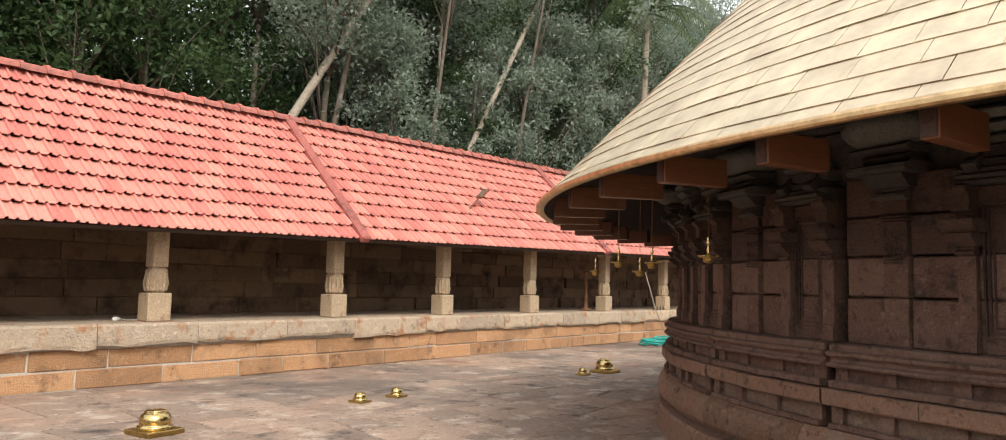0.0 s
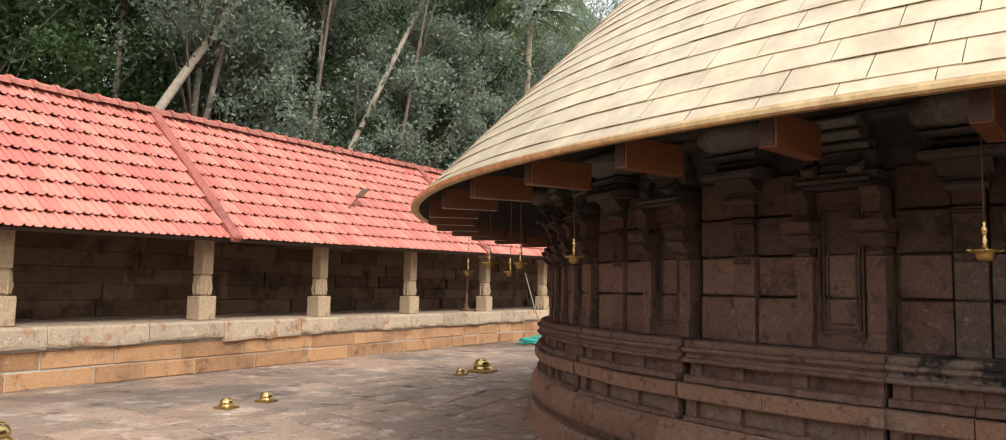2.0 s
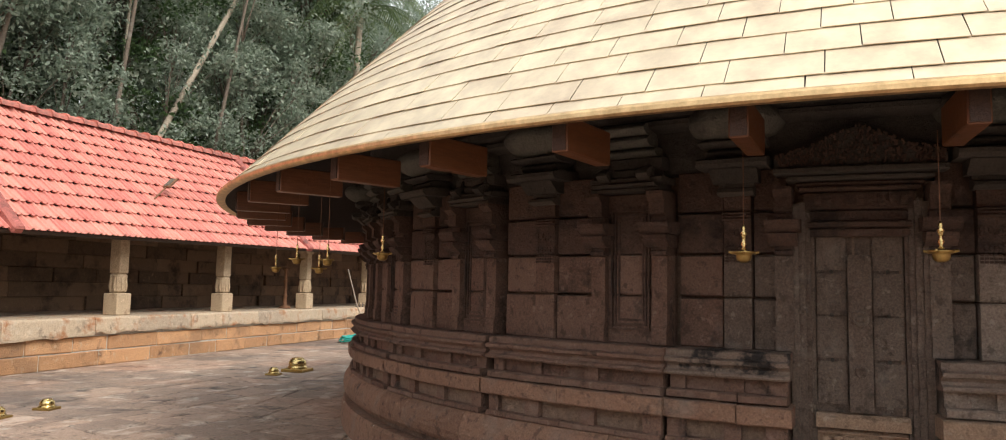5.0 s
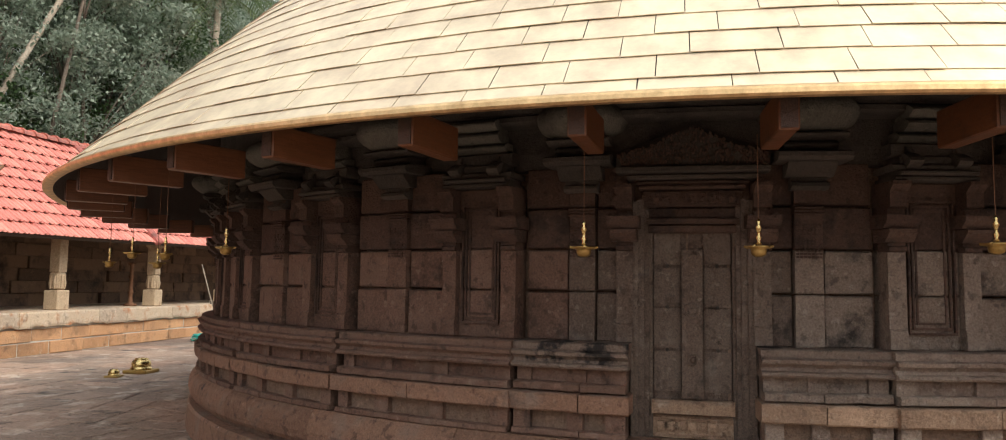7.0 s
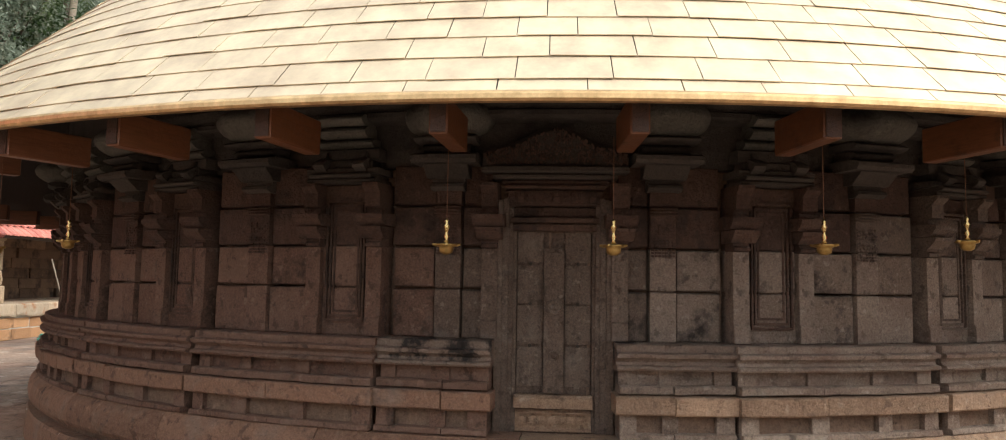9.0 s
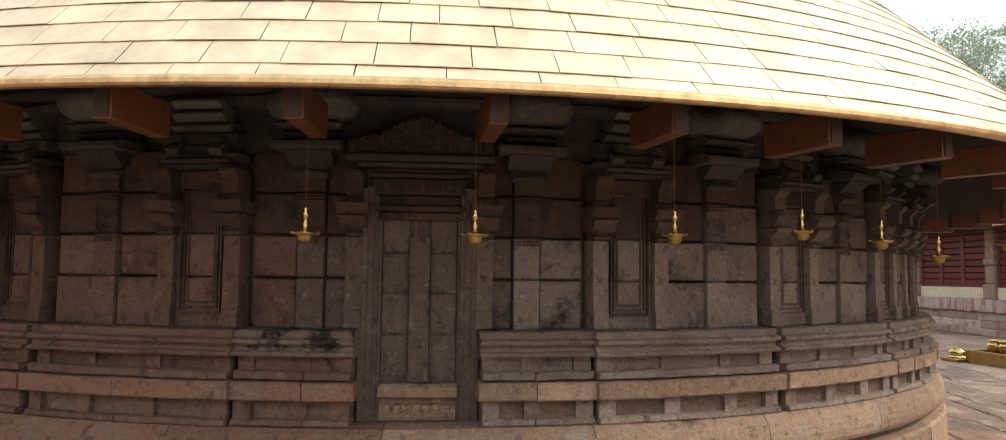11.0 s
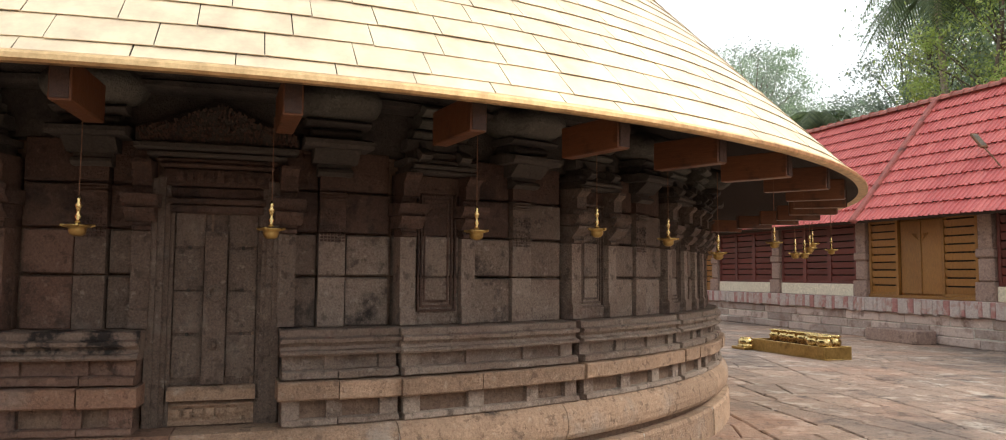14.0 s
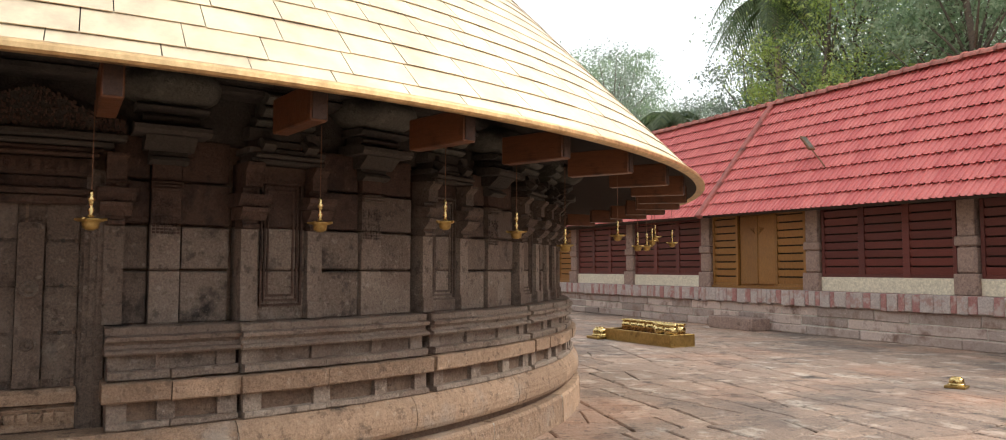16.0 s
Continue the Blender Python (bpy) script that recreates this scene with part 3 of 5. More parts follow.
    return {"niche_slab": slab, "niche_frame": mesh_from(frames, "niche_frame", tone[2]), "colonnette": mesh_from(col, "colonnette", tone[0]),
            "colonnette_capital": mesh_from(top, "colonnette_capital", tone[2]), "hood": mesh_from(hood, "hood", M_CORNICE), "knob": mesh_from(knob, "knob", M_CORNICE), "roll_bracket": rolls}


PILS = [meshes_pilaster(t) for t in TONES]
NICHES = [meshes_niche(t) for t in TONES]
for a0, a1, deep, niche, pil in BAYS:
    out = OUT if deep else OUT_FLAT
    if pil is not None:
        PIL = PILS[stone_tone(pil)]
        shaft = part("pilaster", PIL[0][0], None, shrine, m=turn(pil) @ out)
        for me in PIL[0][1:]:
            part("shaft_block", me, None, shaft)
        for nm, me in zip(("carved_band", "capital", "dome_stone", "roll_bracket", "roll_bracket"), PIL[1:]):
            ob = part(nm, me, None, shaft)
            if nm == "carved_band":
                tagged(ob, kind="stuff")
    if niche is not None:
        NICHE = NICHES[stone_tone(niche)]
        slab = part("niche", NICHE["niche_slab"][0], None, shrine, m=turn(niche) @ out)
        for me in NICHE["niche_slab"][1:]:
            part("niche_block", me, None, slab)
        for nm in ("niche_frame", "hood"):
            part(nm, NICHE[nm], None, slab)
        for me in NICHE["roll_bracket"]:
            part("roll_bracket", me, None, slab)
        for s in (-1, 1):
            part("colonnette", NICHE["colonnette"], None, slab, m=turn(s * 2.12))
            part("colonnette_capital", NICHE["colonnette_capital"], None, slab, m=turn(s * 2.12))
            part("knob", NICHE["knob"], None, slab, m=turn(s * 1.35))

NICHE = NICHES[1]
# frieze behind the brackets, coloured dark for soot and eave shade alike, and the moulded stone ring that carries the
# roof
part("frieze", ring(bmesh.new(), [(5.9, 2.28), (5.96, 2.29), (5.975, 2.36), (5.99, 2.40), (5.99, 2.57), (6.10, 2.585), (6.13, 2.60), (6.13, 2.63), (6.10, 2.645), (6.11, 2.66), (6.16, 2.675), (6.16, 2.72), (6.10, 2.74), (6.10, 3.4)]), M_CORNICE, shrine)


def false_door(c):
    """A blind stone door: jambs, two leaves, boss strip, lintels and a studded arch over it."""
    leaf = part("false_door", arcm([(5.75, 0.80), (5.90, 0.80), (5.90, 2.02), (5.75, 2.02)], -2.5, 2.5, 5), M_WALL_MID, shrine, m=turn(c))
    for s in (-1, 1):
        for i, (a, w, r) in enumerate(((3.42, 0.22, 6.01), (3.02, 0.18, 5.99), (2.70, 0.14, 5.97), (2.46, 0.1, 5.945))):
            part("jamb", arcm([(5.8, 0.60), (r, 0.575), (r, 2.06 + 0.01 * i), (5.8, 2.06 + 0.01 * i)], s * a - w, s * a + w, 1), M_WALL_MID, leaf)
        part("colonnette", NICHE["colonnette"], None, leaf, m=turn(s * 3.98))
        part("colonnette_capital", NICHE["colonnette_capital"], None, leaf, m=turn(s * 3.98))
        for z in (0.86, 1.13, 1.39, 1.66):
            part("leaf_panel", arcm([(5.8, z), (5.915, z), (5.92, z + 0.02), (5.92, z + 0.23), (5.915, z + 0.25), (5.8, z + 0.25)], s * 1.5 - 0.80, s * 1.5 + 0.80, 2), M_WALL_MID, leaf)
            part("stud", lathe([(0, 0), (0.012, 0), (0.01, 0.01), (0, 0.014)], 8), M_CORNICE, leaf, m=turn(s * 1.5) @ pose(5.92, 0, z + 0.26, 0, 90, 0))
    part("middle_strip", arcm([(5.8, 0.82), (5.955, 0.82), (5.965, 0.85), (5.965, 1.72), (5.955, 1.75), (5.8, 1.75)], -0.62, 0.62, 2), M_WALL_MID, leaf)
    for z, r in ((1.37, 0.05), (1.06, 0.035)):
        part("boss", lathe([(0, 0.03), (r * 0.35, 0.026), (r * 0.42, 0.012), (r * 0.62, 0.01), (r * 0.7, 0.022), (r * 0.9, 0.02), (r, 0.0)], 20), M_WALL_MID, leaf, m=turn(0) @ pose(5.965, 0, z, 0, 90, 0), smooth=True)
    for z0, z1, r, h in ((0.73, 0.81, 5.995, 2.4), (0.575, 0.72, 5.93, 2.4), (0.585, 0.60, 5.96, 2.3), (0.70, 0.715, 5.96, 2.3)):
        part("sill_stone", arcm([(5.8, z0), (r, z0), (r, z1 - 0.02), (r - 0.03, z1), (5.8, z1)], -h, h, 4), M_BASE, leaf)
    for z0, z1, r, h in ((1.86, 1.91, 5.98, 2.6), (1.915, 1.95, 6.01, 2.7), (1.955, 2.02, 5.96, 2.6), (2.025, 2.13, 5.98, 2.9), (2.135, 2.16, 6.04, 3.1), (2.165, 2.19, 6.02, 3.3), (2.195, 2.225, 6.06, 3.8), (2.23, 2.27, 6.12, 4.4)):
        part("lintel", arcm([(5.8, z0), (r - 0.01, z0), (r, z0 + 0.008), (r, z1 - 0.008), (r - 0.01, z1), (5.8, z1)], -h, h, 6), M_CORNICE if z0 > 2.18 else M_WALL_UPPER, leaf)
    for i in range(7):
        part("sill_relief", arcm([(5.9, 0.62), (5.95, 0.625), (5.955, 0.65), (5.95, 0.675), (5.9, 0.68)], -2.1 + i * 0.6, -1.65 + i * 0.6, 1), M_BASE, leaf)
    for i in range(9):
        part("lintel_rosette", arcm([(5.95, 2.045), (5.995, 2.05), (6.0, 2.08), (5.995, 2.11), (5.95, 2.115)], -2.3 + i * 0.56, -1.95 + i * 0.56, 1), M_WALL_UPPER, leaf)
    b = bmesh.new()
    def hump(d):
        top = 2.43 + 0.12 * math.exp(-(d / 1.8) ** 2) - 0.05 * (d / 4.4) ** 4
        return [(5.8, 2.272), (6.06, 2.272), (6.09, 2.33), (6.09, top - 0.05), (6.03, top), (5.8, top)]
    arc_shaped(b, hump, -4.4, 4.4, 36)
    arch = part("studded_arch", b, M_CORNICE, leaf)
    b = bmesh.new()
    r8 = random.Random(8)
    for i in range(520):
        a = r8.uniform(-4.3, 4.3)
        top = 2.43 + 0.12 * math.exp(-(a / 1.8) ** 2) - 0.05 * (a / 4.4) ** 4
        z = r8.uniform(2.28, top - 0.045)
        s = r8.uniform(0.03, 0.05)
        arc(b, [(6.05, z), (6.10, z + 0.002), (6.112, z + 0.012), (6.05, z + 0.02)], a - s, a + s, 1)
    tagged(part("stud_relief", b, M_WALL_UPPER, arch), kind="stuff")


for q in range(4):
    false_door(FACING + 90 * q)

# ---- copper roof ----
R0, Z0, SLOPE = 7.66, 2.33, 1.035
LEAN = math.atan(SLOPE)


def roof_z(r):
    """Height of the roof at a radius."""
    return Z0 + (R0 - r) * SLOPE


roof = part("roof", ring(bmesh.new(), [(7.63, 2.325), (7.62, roof_z(7.62) - 0.004), (0.02, roof_z(0.1)), (0.02, roof_z(0.1) - 0.12), (7.40, roof_z(7.40) - 0.10), (7.60, 2.325), (7.63, 2.325)], 192), M_SOFFIT, shrine, "dark timber roof deck")
part("eave_fascia", ring(bmesh.new(), [(7.60, 2.318), (7.645, 2.306), (7.672, 2.309), (7.684, 2.320), (7.684, 2.340), (7.674, 2.352), (7.645, 2.364), (7.60, 2.38)], 192), M_COPPER_EDGE, roof, "bright rolled copper edge strip")
COURSE = 0.203
ct, st = math.cos(LEAN), math.sin(LEAN)


def plate_verts(rl, zl, a0, a1, skew=0.0, lift=0.008, length=COURSE + 0.02, sag=(0.0, 0.0)):
    """A thin bent copper plate whose lower edge is at rl, zl; sag lowers its two lower corners along the slope."""
    out = []
    for d, off in ((0.0, lift), (length, 0.001), (0.0, lift - 0.004), (length, -0.003)):
        for i in range(3):
            dd = d - (sag[0] + (sag[1] - sag[0]) * i / 2 if d == 0 else 0)
            rr, zz = rl - dd * ct + off * st, zl + dd * st + off * ct
            a = radians(a0 + (a1 - a0) * i / 2 + (skew if d else 0))
            out.append((rr * math.cos(a), rr * math.sin(a), zz))
    return out


PLATE_FACES = [(0, 1, 4, 3), (1, 2, 5, 4), (0, 6, 7, 1), (1, 7, 8, 2), (0, 3, 9, 6), (2, 8, 11, 5)]
rng = random.Random(11)
verts, faces, near_count = [], [], 0
# plate width in degrees and bearing of one joint for the lowest courses
LAY = {0: (2.98, 178.37), 1: (3.05, 178.97), 2: (2.84, 180.2), 3: (2.61, 178.67), 4: (2.73, 177.41)}
k = 0
while True:
    along = 0.015 if k == 0 else 0.143 + (k - 1) * COURSE
    rl = R0 - along * ct
    if rl < 0.35:
        break
    n = round(360 / LAY[k][0]) if k in LAY else max(8, round(2 * math.pi * rl / 0.35))
    shift = LAY[k][1] if k in LAY else (k * 0.43 + rng.uniform(-0.15, 0.15)) * 360 / n
    joints = [shift + (i + rng.uniform(-0.09, 0.09)) * 360 / n for i in range(n)]
    zl = roof_z(rl)
    long_plate = (0.128 if k == 0 else COURSE) + 0.02
    for i in range(n):
        a0, a1 = joints[i], joints[(i + 1) % n] + (360 if i == n - 1 else 0) - 0.04
        mid = (a0 + a1) / 2 % 360
        sag = (rng.uniform(-0.004, 0.004), rng.uniform(-0.004, 0.004)) if k else (0.0, 0.0)
        vs = plate_verts(rl, zl, a0, a1, rng.uniform(-0.015, 0.015), 0.007 + rng.uniform(0, 0.005), long_plate, sag)
        if k < 9 and 157 < mid < 205 and near_count < 170:
            me = bpy.data.meshes.new("copper_plate")
            me.from_pydata(vs, [], PLATE_FACES)
            me.materials.append(M_COPPER)
            part("copper_plate", me, None, roof)
            near_count += 1
        else:
            base = len(verts)
            verts += vs
            faces += [tuple(base + j for j in f) for f in PLATE_FACES]
    k += 1
me = bpy.data.meshes.new("copper_plates")
me.from_pydata(verts, [], faces)
me.materials.append(M_COPPER)
tagged(part("copper_cladding", me, None, roof, "overlapping bright copper plates in courses"), kind="stuff")

# rafter tails round the eave
RAFTER = mesh_from(boxm(7.0, 7.50, -0.045, 0.045, 2.20, 2.385, 0.006), "rafter", M_RAFTER)
TAIL = mesh_from(boxm(7.501, 7.508, -0.036, 0.036, 2.209, 2.372), "end_plate", M_RAFTER_END)
for k in range(52):
    r = part("rafter", RAFTER, None, shrine, m=turn(179.65 + (k + 0.5) * 360 / 52 + rng.uniform(-0.15, 0.15)))
    part("end_plate", TAIL, None, r, "dark weathered end grain")

# ---- hanging brass lamps ----


def hanging_lamp(a, r, z, s=1.0):
    lamp = thing("hanging_oil_lamp", turn(a) @ pose(r, 0, z, 0, 0, a * 7), "small brass oil lamp hanging on a thin chain", "lamp", "lamps under the eave")
    part("dish", lathe([(q * s, h * s) for q, h in ((0, -0.034), (0.016, -0.034), (0.034, -0.024), (0.040, -0.006), (0.038, 0.004), (0.058, 0.012), (0.062, 0.020), (0.05, 0.024), (0.02, 0.026), (0, 0.026))], 24), M_BRASS_DULL, lamp, smooth=True)
    part("stem", lathe([(q * s, h * s) for q, h in ((0, 0.026), (0.017, 0.03), (0.008, 0.045), (0.016, 0.062), (0.007, 0.08), (0.011, 0.10), (0.017, 0.114), (0.008, 0.13), (0.012, 0.146), (0.005, 0.158), (0, 0.165))], 14), M_BRASS, lamp, smooth=True)
    for i in range(4):
        part("spout", tube(bmesh.new(), [(0.05 * s, 0, 0.016 * s), (0.075 * s, 0, 0.02 * s)], [0.010 * s, 0.006 * s], 6), M_BRASS_DULL, lamp, m=turn(45 + 90 * i))
    part("chain", tube(bmesh.new(), [(0, 0, 0.16 * s), (0, 0, 2.30 - z)], 0.0025, 5), M_IRON, lamp)


# bearing round the shrine, radius and height of each lamp
for a, r, z in ((152.7, 6.9, 1.73), (175.5, 6.9, 1.70), (182.88, 6.9, 1.705), (192.35, 6.9, 1.73), (199.8, 6.9, 1.775), (205.8, 6.9, 1.74), (211.6, 6.9, 1.66)):
    hanging_lamp(a, r, z)
for a, r, z in ((214.5, 7.2, 1.75), (219.0, 7.2, 1.68), (222.0, 7.2, 1.69), (224.5, 7.2, 1.75), (226.5, 7.2, 1.80), (229.0, 7.35, 1.75),
                (139.7, 7.2, 1.64), (145.3, 7.2, 1.70), (150.4, 7.2, 1.68), (145.0, 7.0, 1.63)):
    hanging_lamp(a, r, z, 0.85)

# ---- cloisters ----
TW = 0.27


TILE_X = (0.0, 0.05, 0.14, 0.2, 0.44, 0.5, 0.58, 0.64, 0.92, 1.0)
TILE_Z = (0.004, 0.042, 0.048, 0.015, 0.004, 0.032, 0.032, 0.006, 0.002, 0.012)


def tile_verts(w, l, th=0.014):
    """One interlocking clay tile lying in x (width) and y (up the slope), with two rolls and an open lower lip."""
    out = []
    for y, dz in ((0.0, 0.034), (l, 0.0)):
        out += [(x * w, y, z + dz) for x, z in zip(TILE_X, TILE_Z)]
    out += [(x * w, 0.004, z + 0.034 - th) for x, z in zip(TILE_X, TILE_Z)]
    out += [(x * w, 0.10, z + 0.018 - th) for x, z in zip(TILE_X, TILE_Z)]
    return out


TN = len(TILE_X)
TILE_FACES = [(i, i + 1, i + TN + 1, i + TN) for i in range(TN - 1)] + [(i + 2 * TN, i + 2 * TN + 1, i + 1, i) for i in range(TN - 1)] + [(i + 3 * TN, i + 3 * TN + 1, i + 2 * TN + 1, i + 2 * TN) for i in range(TN - 1)]


def tiled_slope(name, roof_part, x0, x1, rows, width, gauge, mat, near_x):
    """Tiles on a slope in the part's own axes: x along the eave, y up the slope."""
    rng = random.Random(len(name))
    proto = bpy.data.meshes.new("roof_tile")
    proto.from_pydata(tile_verts(width * 1.0, gauge + 0.03), [], TILE_FACES)
    proto.materials.append(mat)
    tv = tile_verts(width * 1.0, gauge + 0.03)
    vs, fs, count = [], [], 0
    for r in range(rows):
        n = int((x1 - x0) / width)
        for i in range(n):
            x, y = x0 + i * width + (0.5 * width if r % 2 else 0), r * gauge
            dz, dr = rng.uniform(0, 0.006), rng.uniform(-0.6, 0.6)
            if near_x[0] < x < near_x[1] and count < 300:
                part("roof_tile", proto, None, roof_part, m=pose(x, y, 0.03 + dz, -2.4, 0, dr))
                count += 1
            else:
                b = len(vs)
                m = pose(x, y, 0.03 + dz, -2.4, 0, dr)
                vs += [tuple(m @ Vector(v)) for v in tv]
                fs += [tuple(b + j for j in f) for f in TILE_FACES]
    me = bpy.data.meshes.new("roof_tiles")
    me.from_pydata(vs, [], fs)
    me.materials.append(mat)
    tagged(part("roof_tiles", me, None, roof_part, "rows of interlocking red clay tiles"), kind="stuff")


def half_round(length, r, steps=6):
    b = bmesh.new()
    n = 8
    rows = []
    for x, rr in ((0, r * 1.18), (0.06, r * 1.18), (0.062, r), (length, r * 0.94)):
        rows.append([b.verts.new((x, rr * math.cos(math.pi * i / n), rr * 0.9 * math.sin(math.pi * i / n))) for i in range(n + 1)])
    for p, q in zip(rows, rows[1:]):
        for i in range(n):
            b.faces.new((p[i], p[i + 1], q[i + 1], q[i]))
    b.faces.new(rows[0])
    b.faces.new(rows[-1][::-1])
    return b


def roof_over(house, x0, x1, eave_y, eave_z, ridge_y, ridge_z, rise, rows, mat, ribs, near_x, width):
    """A gabled tiled roof: front slope with tiles, plain back slope, ridge tiles and ribs. rise: metres per metre along x."""
    run, up = ridge_y - eave_y, ridge_z - eave_z
    slant = math.hypot(run, up)
    tilt = math.degrees(math.atan2(up, run))
    lean = -math.degrees(math.atan(rise))
    frame_m = pose(0, eave_y, eave_z, 0, lean, 0) @ pose(0, 0, 0, tilt, 0, 0)
    deck = part("roof", boxm(x0, x1, 0.05, slant, -0.07, 0.0), M_SOFFIT, house, "red clay tiled roof slope", m=frame_m)
    tiled_slope("tiles" + mat.name, deck, x0, x1, rows, width, slant / rows, mat, near_x)
    part("back_slope", boxm(x0, x1, 0.0, slant, -0.05, 0.03), mat, house, m=pose(0, 2 * ridge_y - eave_y, eave_z, 0, lean, 0) @ pose(0, 0, 0, 180 - tilt, 0, 0))
    cap = mesh_from(half_round(0.40, 0.15), "ridge_tile", M_RIDGE)
    m0 = pose(0, ridge_y, ridge_z, 0, lean, 0)
    r5 = random.Random(4)
    for i in range(int((x1 - x0) / 0.37)):
        part("ridge_tile", cap, None, house, m=m0 @ pose(x0 + i * 0.37, 0, 0.03 + r5.uniform(-0.008, 0.008), 0, r5.uniform(-1, 1), r5.uniform(-1.5, 1.5)))
    for rx in ribs:
        b = bmesh.new()
        box(b, rx - 0.10, rx + 0.10, -0.05, slant, 0.0, 0.15, 0.03)
        part("cement_rib", b, M_RIB, house, "raised red cement rib across the tiles", m=frame_m)
    return frame_m, slant


def stone_course(house, name, x0, x1, y_face, depth, z0, z1, lengths, mat, rng, rough=0.0):
    x = x0
    while x < x1:
        w = min(rng.uniform(*lengths), x1 - x + 0.01)
        d = rng.uniform(-0.012, 0.012)
        part(name, boxm(x, x + w - 0.014, y_face + d, y_face + depth, z0 + rng.uniform(0, 0.006), z1 - 0.01, 0.014, rough, rng), mat, house)
        x += w


# -- open pillared cloister of laterite, axes: x along the front, y inwards from the plinth's face
GA = pose(0, 12.3, 0, 0, 0, math.degrees(math.atan(0.1)))
open_cloister = thing("open_cloister", GA, "long open laterite cloister with stone pillars and a red tiled roof", "cloister")
rng = random.Random(21)
AX0, AX1 = -15.0, 22.0
part("plinth_core", boxm(AX0, AX1, 0.016, 3.0, 0.0, 0.85), M_MORTAR, open_cloister)
stone_course(open_cloister, "plinth_stone", AX0, AX1, 0.0, 0.3, 0.0, 0.265, (0.8, 1.35), M_LATERITE, rng, 0.005)
stone_course(open_cloister, "plinth_stone", AX0 - 0.5, AX1, 0.0, 0.3, 0.27, 0.535, (0.75, 1.3), M_LATERITE, rng, 0.005)
x = AX0
while x < AX1:
    w = rng.uniform(1.0, 1.9)
    b = bmesh.new()
    n, rows_v = 7, []
    yf = -0.07 + rng.uniform(-0.015, 0.015)
    zb = 0.56 + rng.uniform(-0.03, 0.02)
    for i in range(n + 1):
        xx = x + (w - 0.01) * i / n
        zl = zb + rng.uniform(-0.025, 0.03)
        rows_v.append([b.verts.new(v) for v in ((xx, yf + rng.uniform(-0.008, 0.008), zl), (xx, yf - 0.012 + rng.uniform(-0.008, 0.008), zl + 0.05), (xx, yf + rng.uniform(-0.006, 0.006), 0.83), (xx, yf + 0.03, 0.862), (xx, 0.75, 0.862), (xx, 0.75, zb))])
    for p, q in zip(rows_v, rows_v[1:]):
        for i in range(6):
            b.faces.new((p[i], p[(i + 1) % 6], q[(i + 1) % 6], q[i]))
    b.faces.new(rows_v[0])
    b.faces.new(rows_v[-1][::-1])
    part("ledge_slab", b, M_LEDGE, open_cloister)
    x += w
part("cloister_floor", boxm(AX0, AX1, 0.7, 3.0, 0.84, 0.866), M_LEDGE, open_cloister)
for ci in range(8):
    z0 = 0.868 + ci * 0.30
    x = AX0 + rng.uniform(-0.6, 0)
    while x < AX1:
        w = rng.uniform(0.6, 1.6)
        if rng.random() < 0.9:
            part("back_wall_stone", boxm(x, x + w - 0.006, 2.55 + rng.uniform(-0.03, 0.03), 2.8, z0, z0 + 0.294, 0.01, 0.004, rng), M_INNER_SHADED, open_cloister)
        x += w
part("back_wall_core", boxm(AX0, AX1, 2.62, 3.0, 0.85, 3.3), M_INNER_SHADED, open_cloister)


def stone_pillar():
    """Square pillar: block foot, chamfered waist with a carved face, square top, bracket."""
    foot = boxm(-0.175, 0.175, -0.175, 0.175, 0.0, 0.42, 0.018, 0.004, random.Random(2))
    waist = bmesh.new()
    box(waist, -0.13, 0.13, -0.13, 0.13, 0.42, 0.80, 0.045)
    shaft = boxm(-0.12, 0.12, -0.12, 0.12, 0.80, 1.50, 0.012)
    carve = tube(bmesh.new(), [(0, 0, 0.45), (0, -0.02, 0.56), (0, 0, 0.74)], [0.02, 0.026, 0.012], 6)
    cap = boxm(-0.2, 0.2, -0.14, 0.14, 1.50, 1.60, 0.03)
    return [mesh_from(m, n, M_PILLAR) for m, n in ((foot, "foot"), (waist, "waist"), (shaft, "shaft"), (cap, "bracket"), (carve, "carved_leaf"))]


FOOT, WAIST, SHAFT, CAPB, CARVE = stone_pillar()
for i in range(-3, 5):
    px = {-3: -13.1, -2: -9.8, -1: -6.46, 0: -3.10, 1: -0.18, 2: 2.95, 3: 6.48, 4: 10.1}[i]
    p = part("pillar", FOOT, None, open_cloister, "", m=pose(px, 0.42, 0.862, 0, 0, rng.uniform(-3, 3)))
    part("waist", WAIST, None, p)
    part("shaft", SHAFT, None, p)
    part("bracket", CAPB, None, p)
    for q in range(4):
        for t in (-0.05, 0.05):
            part("carved_leaf", CARVE, None, p, m=turn(90 * q) @ pose(t, -0.13, 0))
part("wall_beam", boxm(AX0, AX1, 0.34, 0.50, 2.46, 2.66, 0.01), M_SOFFIT, open_cloister)
roof_over(open_cloister, AX0, AX1, -0.32, 2.29, 2.05, 4.70, 0.019, 10, M_TILE, (-3.10, 5.35, 14.0, -11.6), (-8.5, 1.0), TW)

# -- closed cloister with louvred windows and a timber door, axes: x along the front, y inwards
GB = pose(0, -14.8, 0, 0, 0, 180 - math.degrees(math.atan(0.04)))
closed = thing("closed_cloister", GB, "closed cloister with dark red louvres and red tiled roof", "cloister")
rng = random.Random(31)
BX0, BX1 = -20.0, 16.0   # x runs the other way from the world's x
part("plinth_core", boxm(BX0, BX1, 0.02, 3.0, 0.0, 1.0), M_MORTAR, closed)
stone_course(closed, "plinth_stone", BX0, BX1, -0.03, 0.3, 0.0, 0.20, (0.8, 1.5), M_GREYSTONE, rng, 0.01)
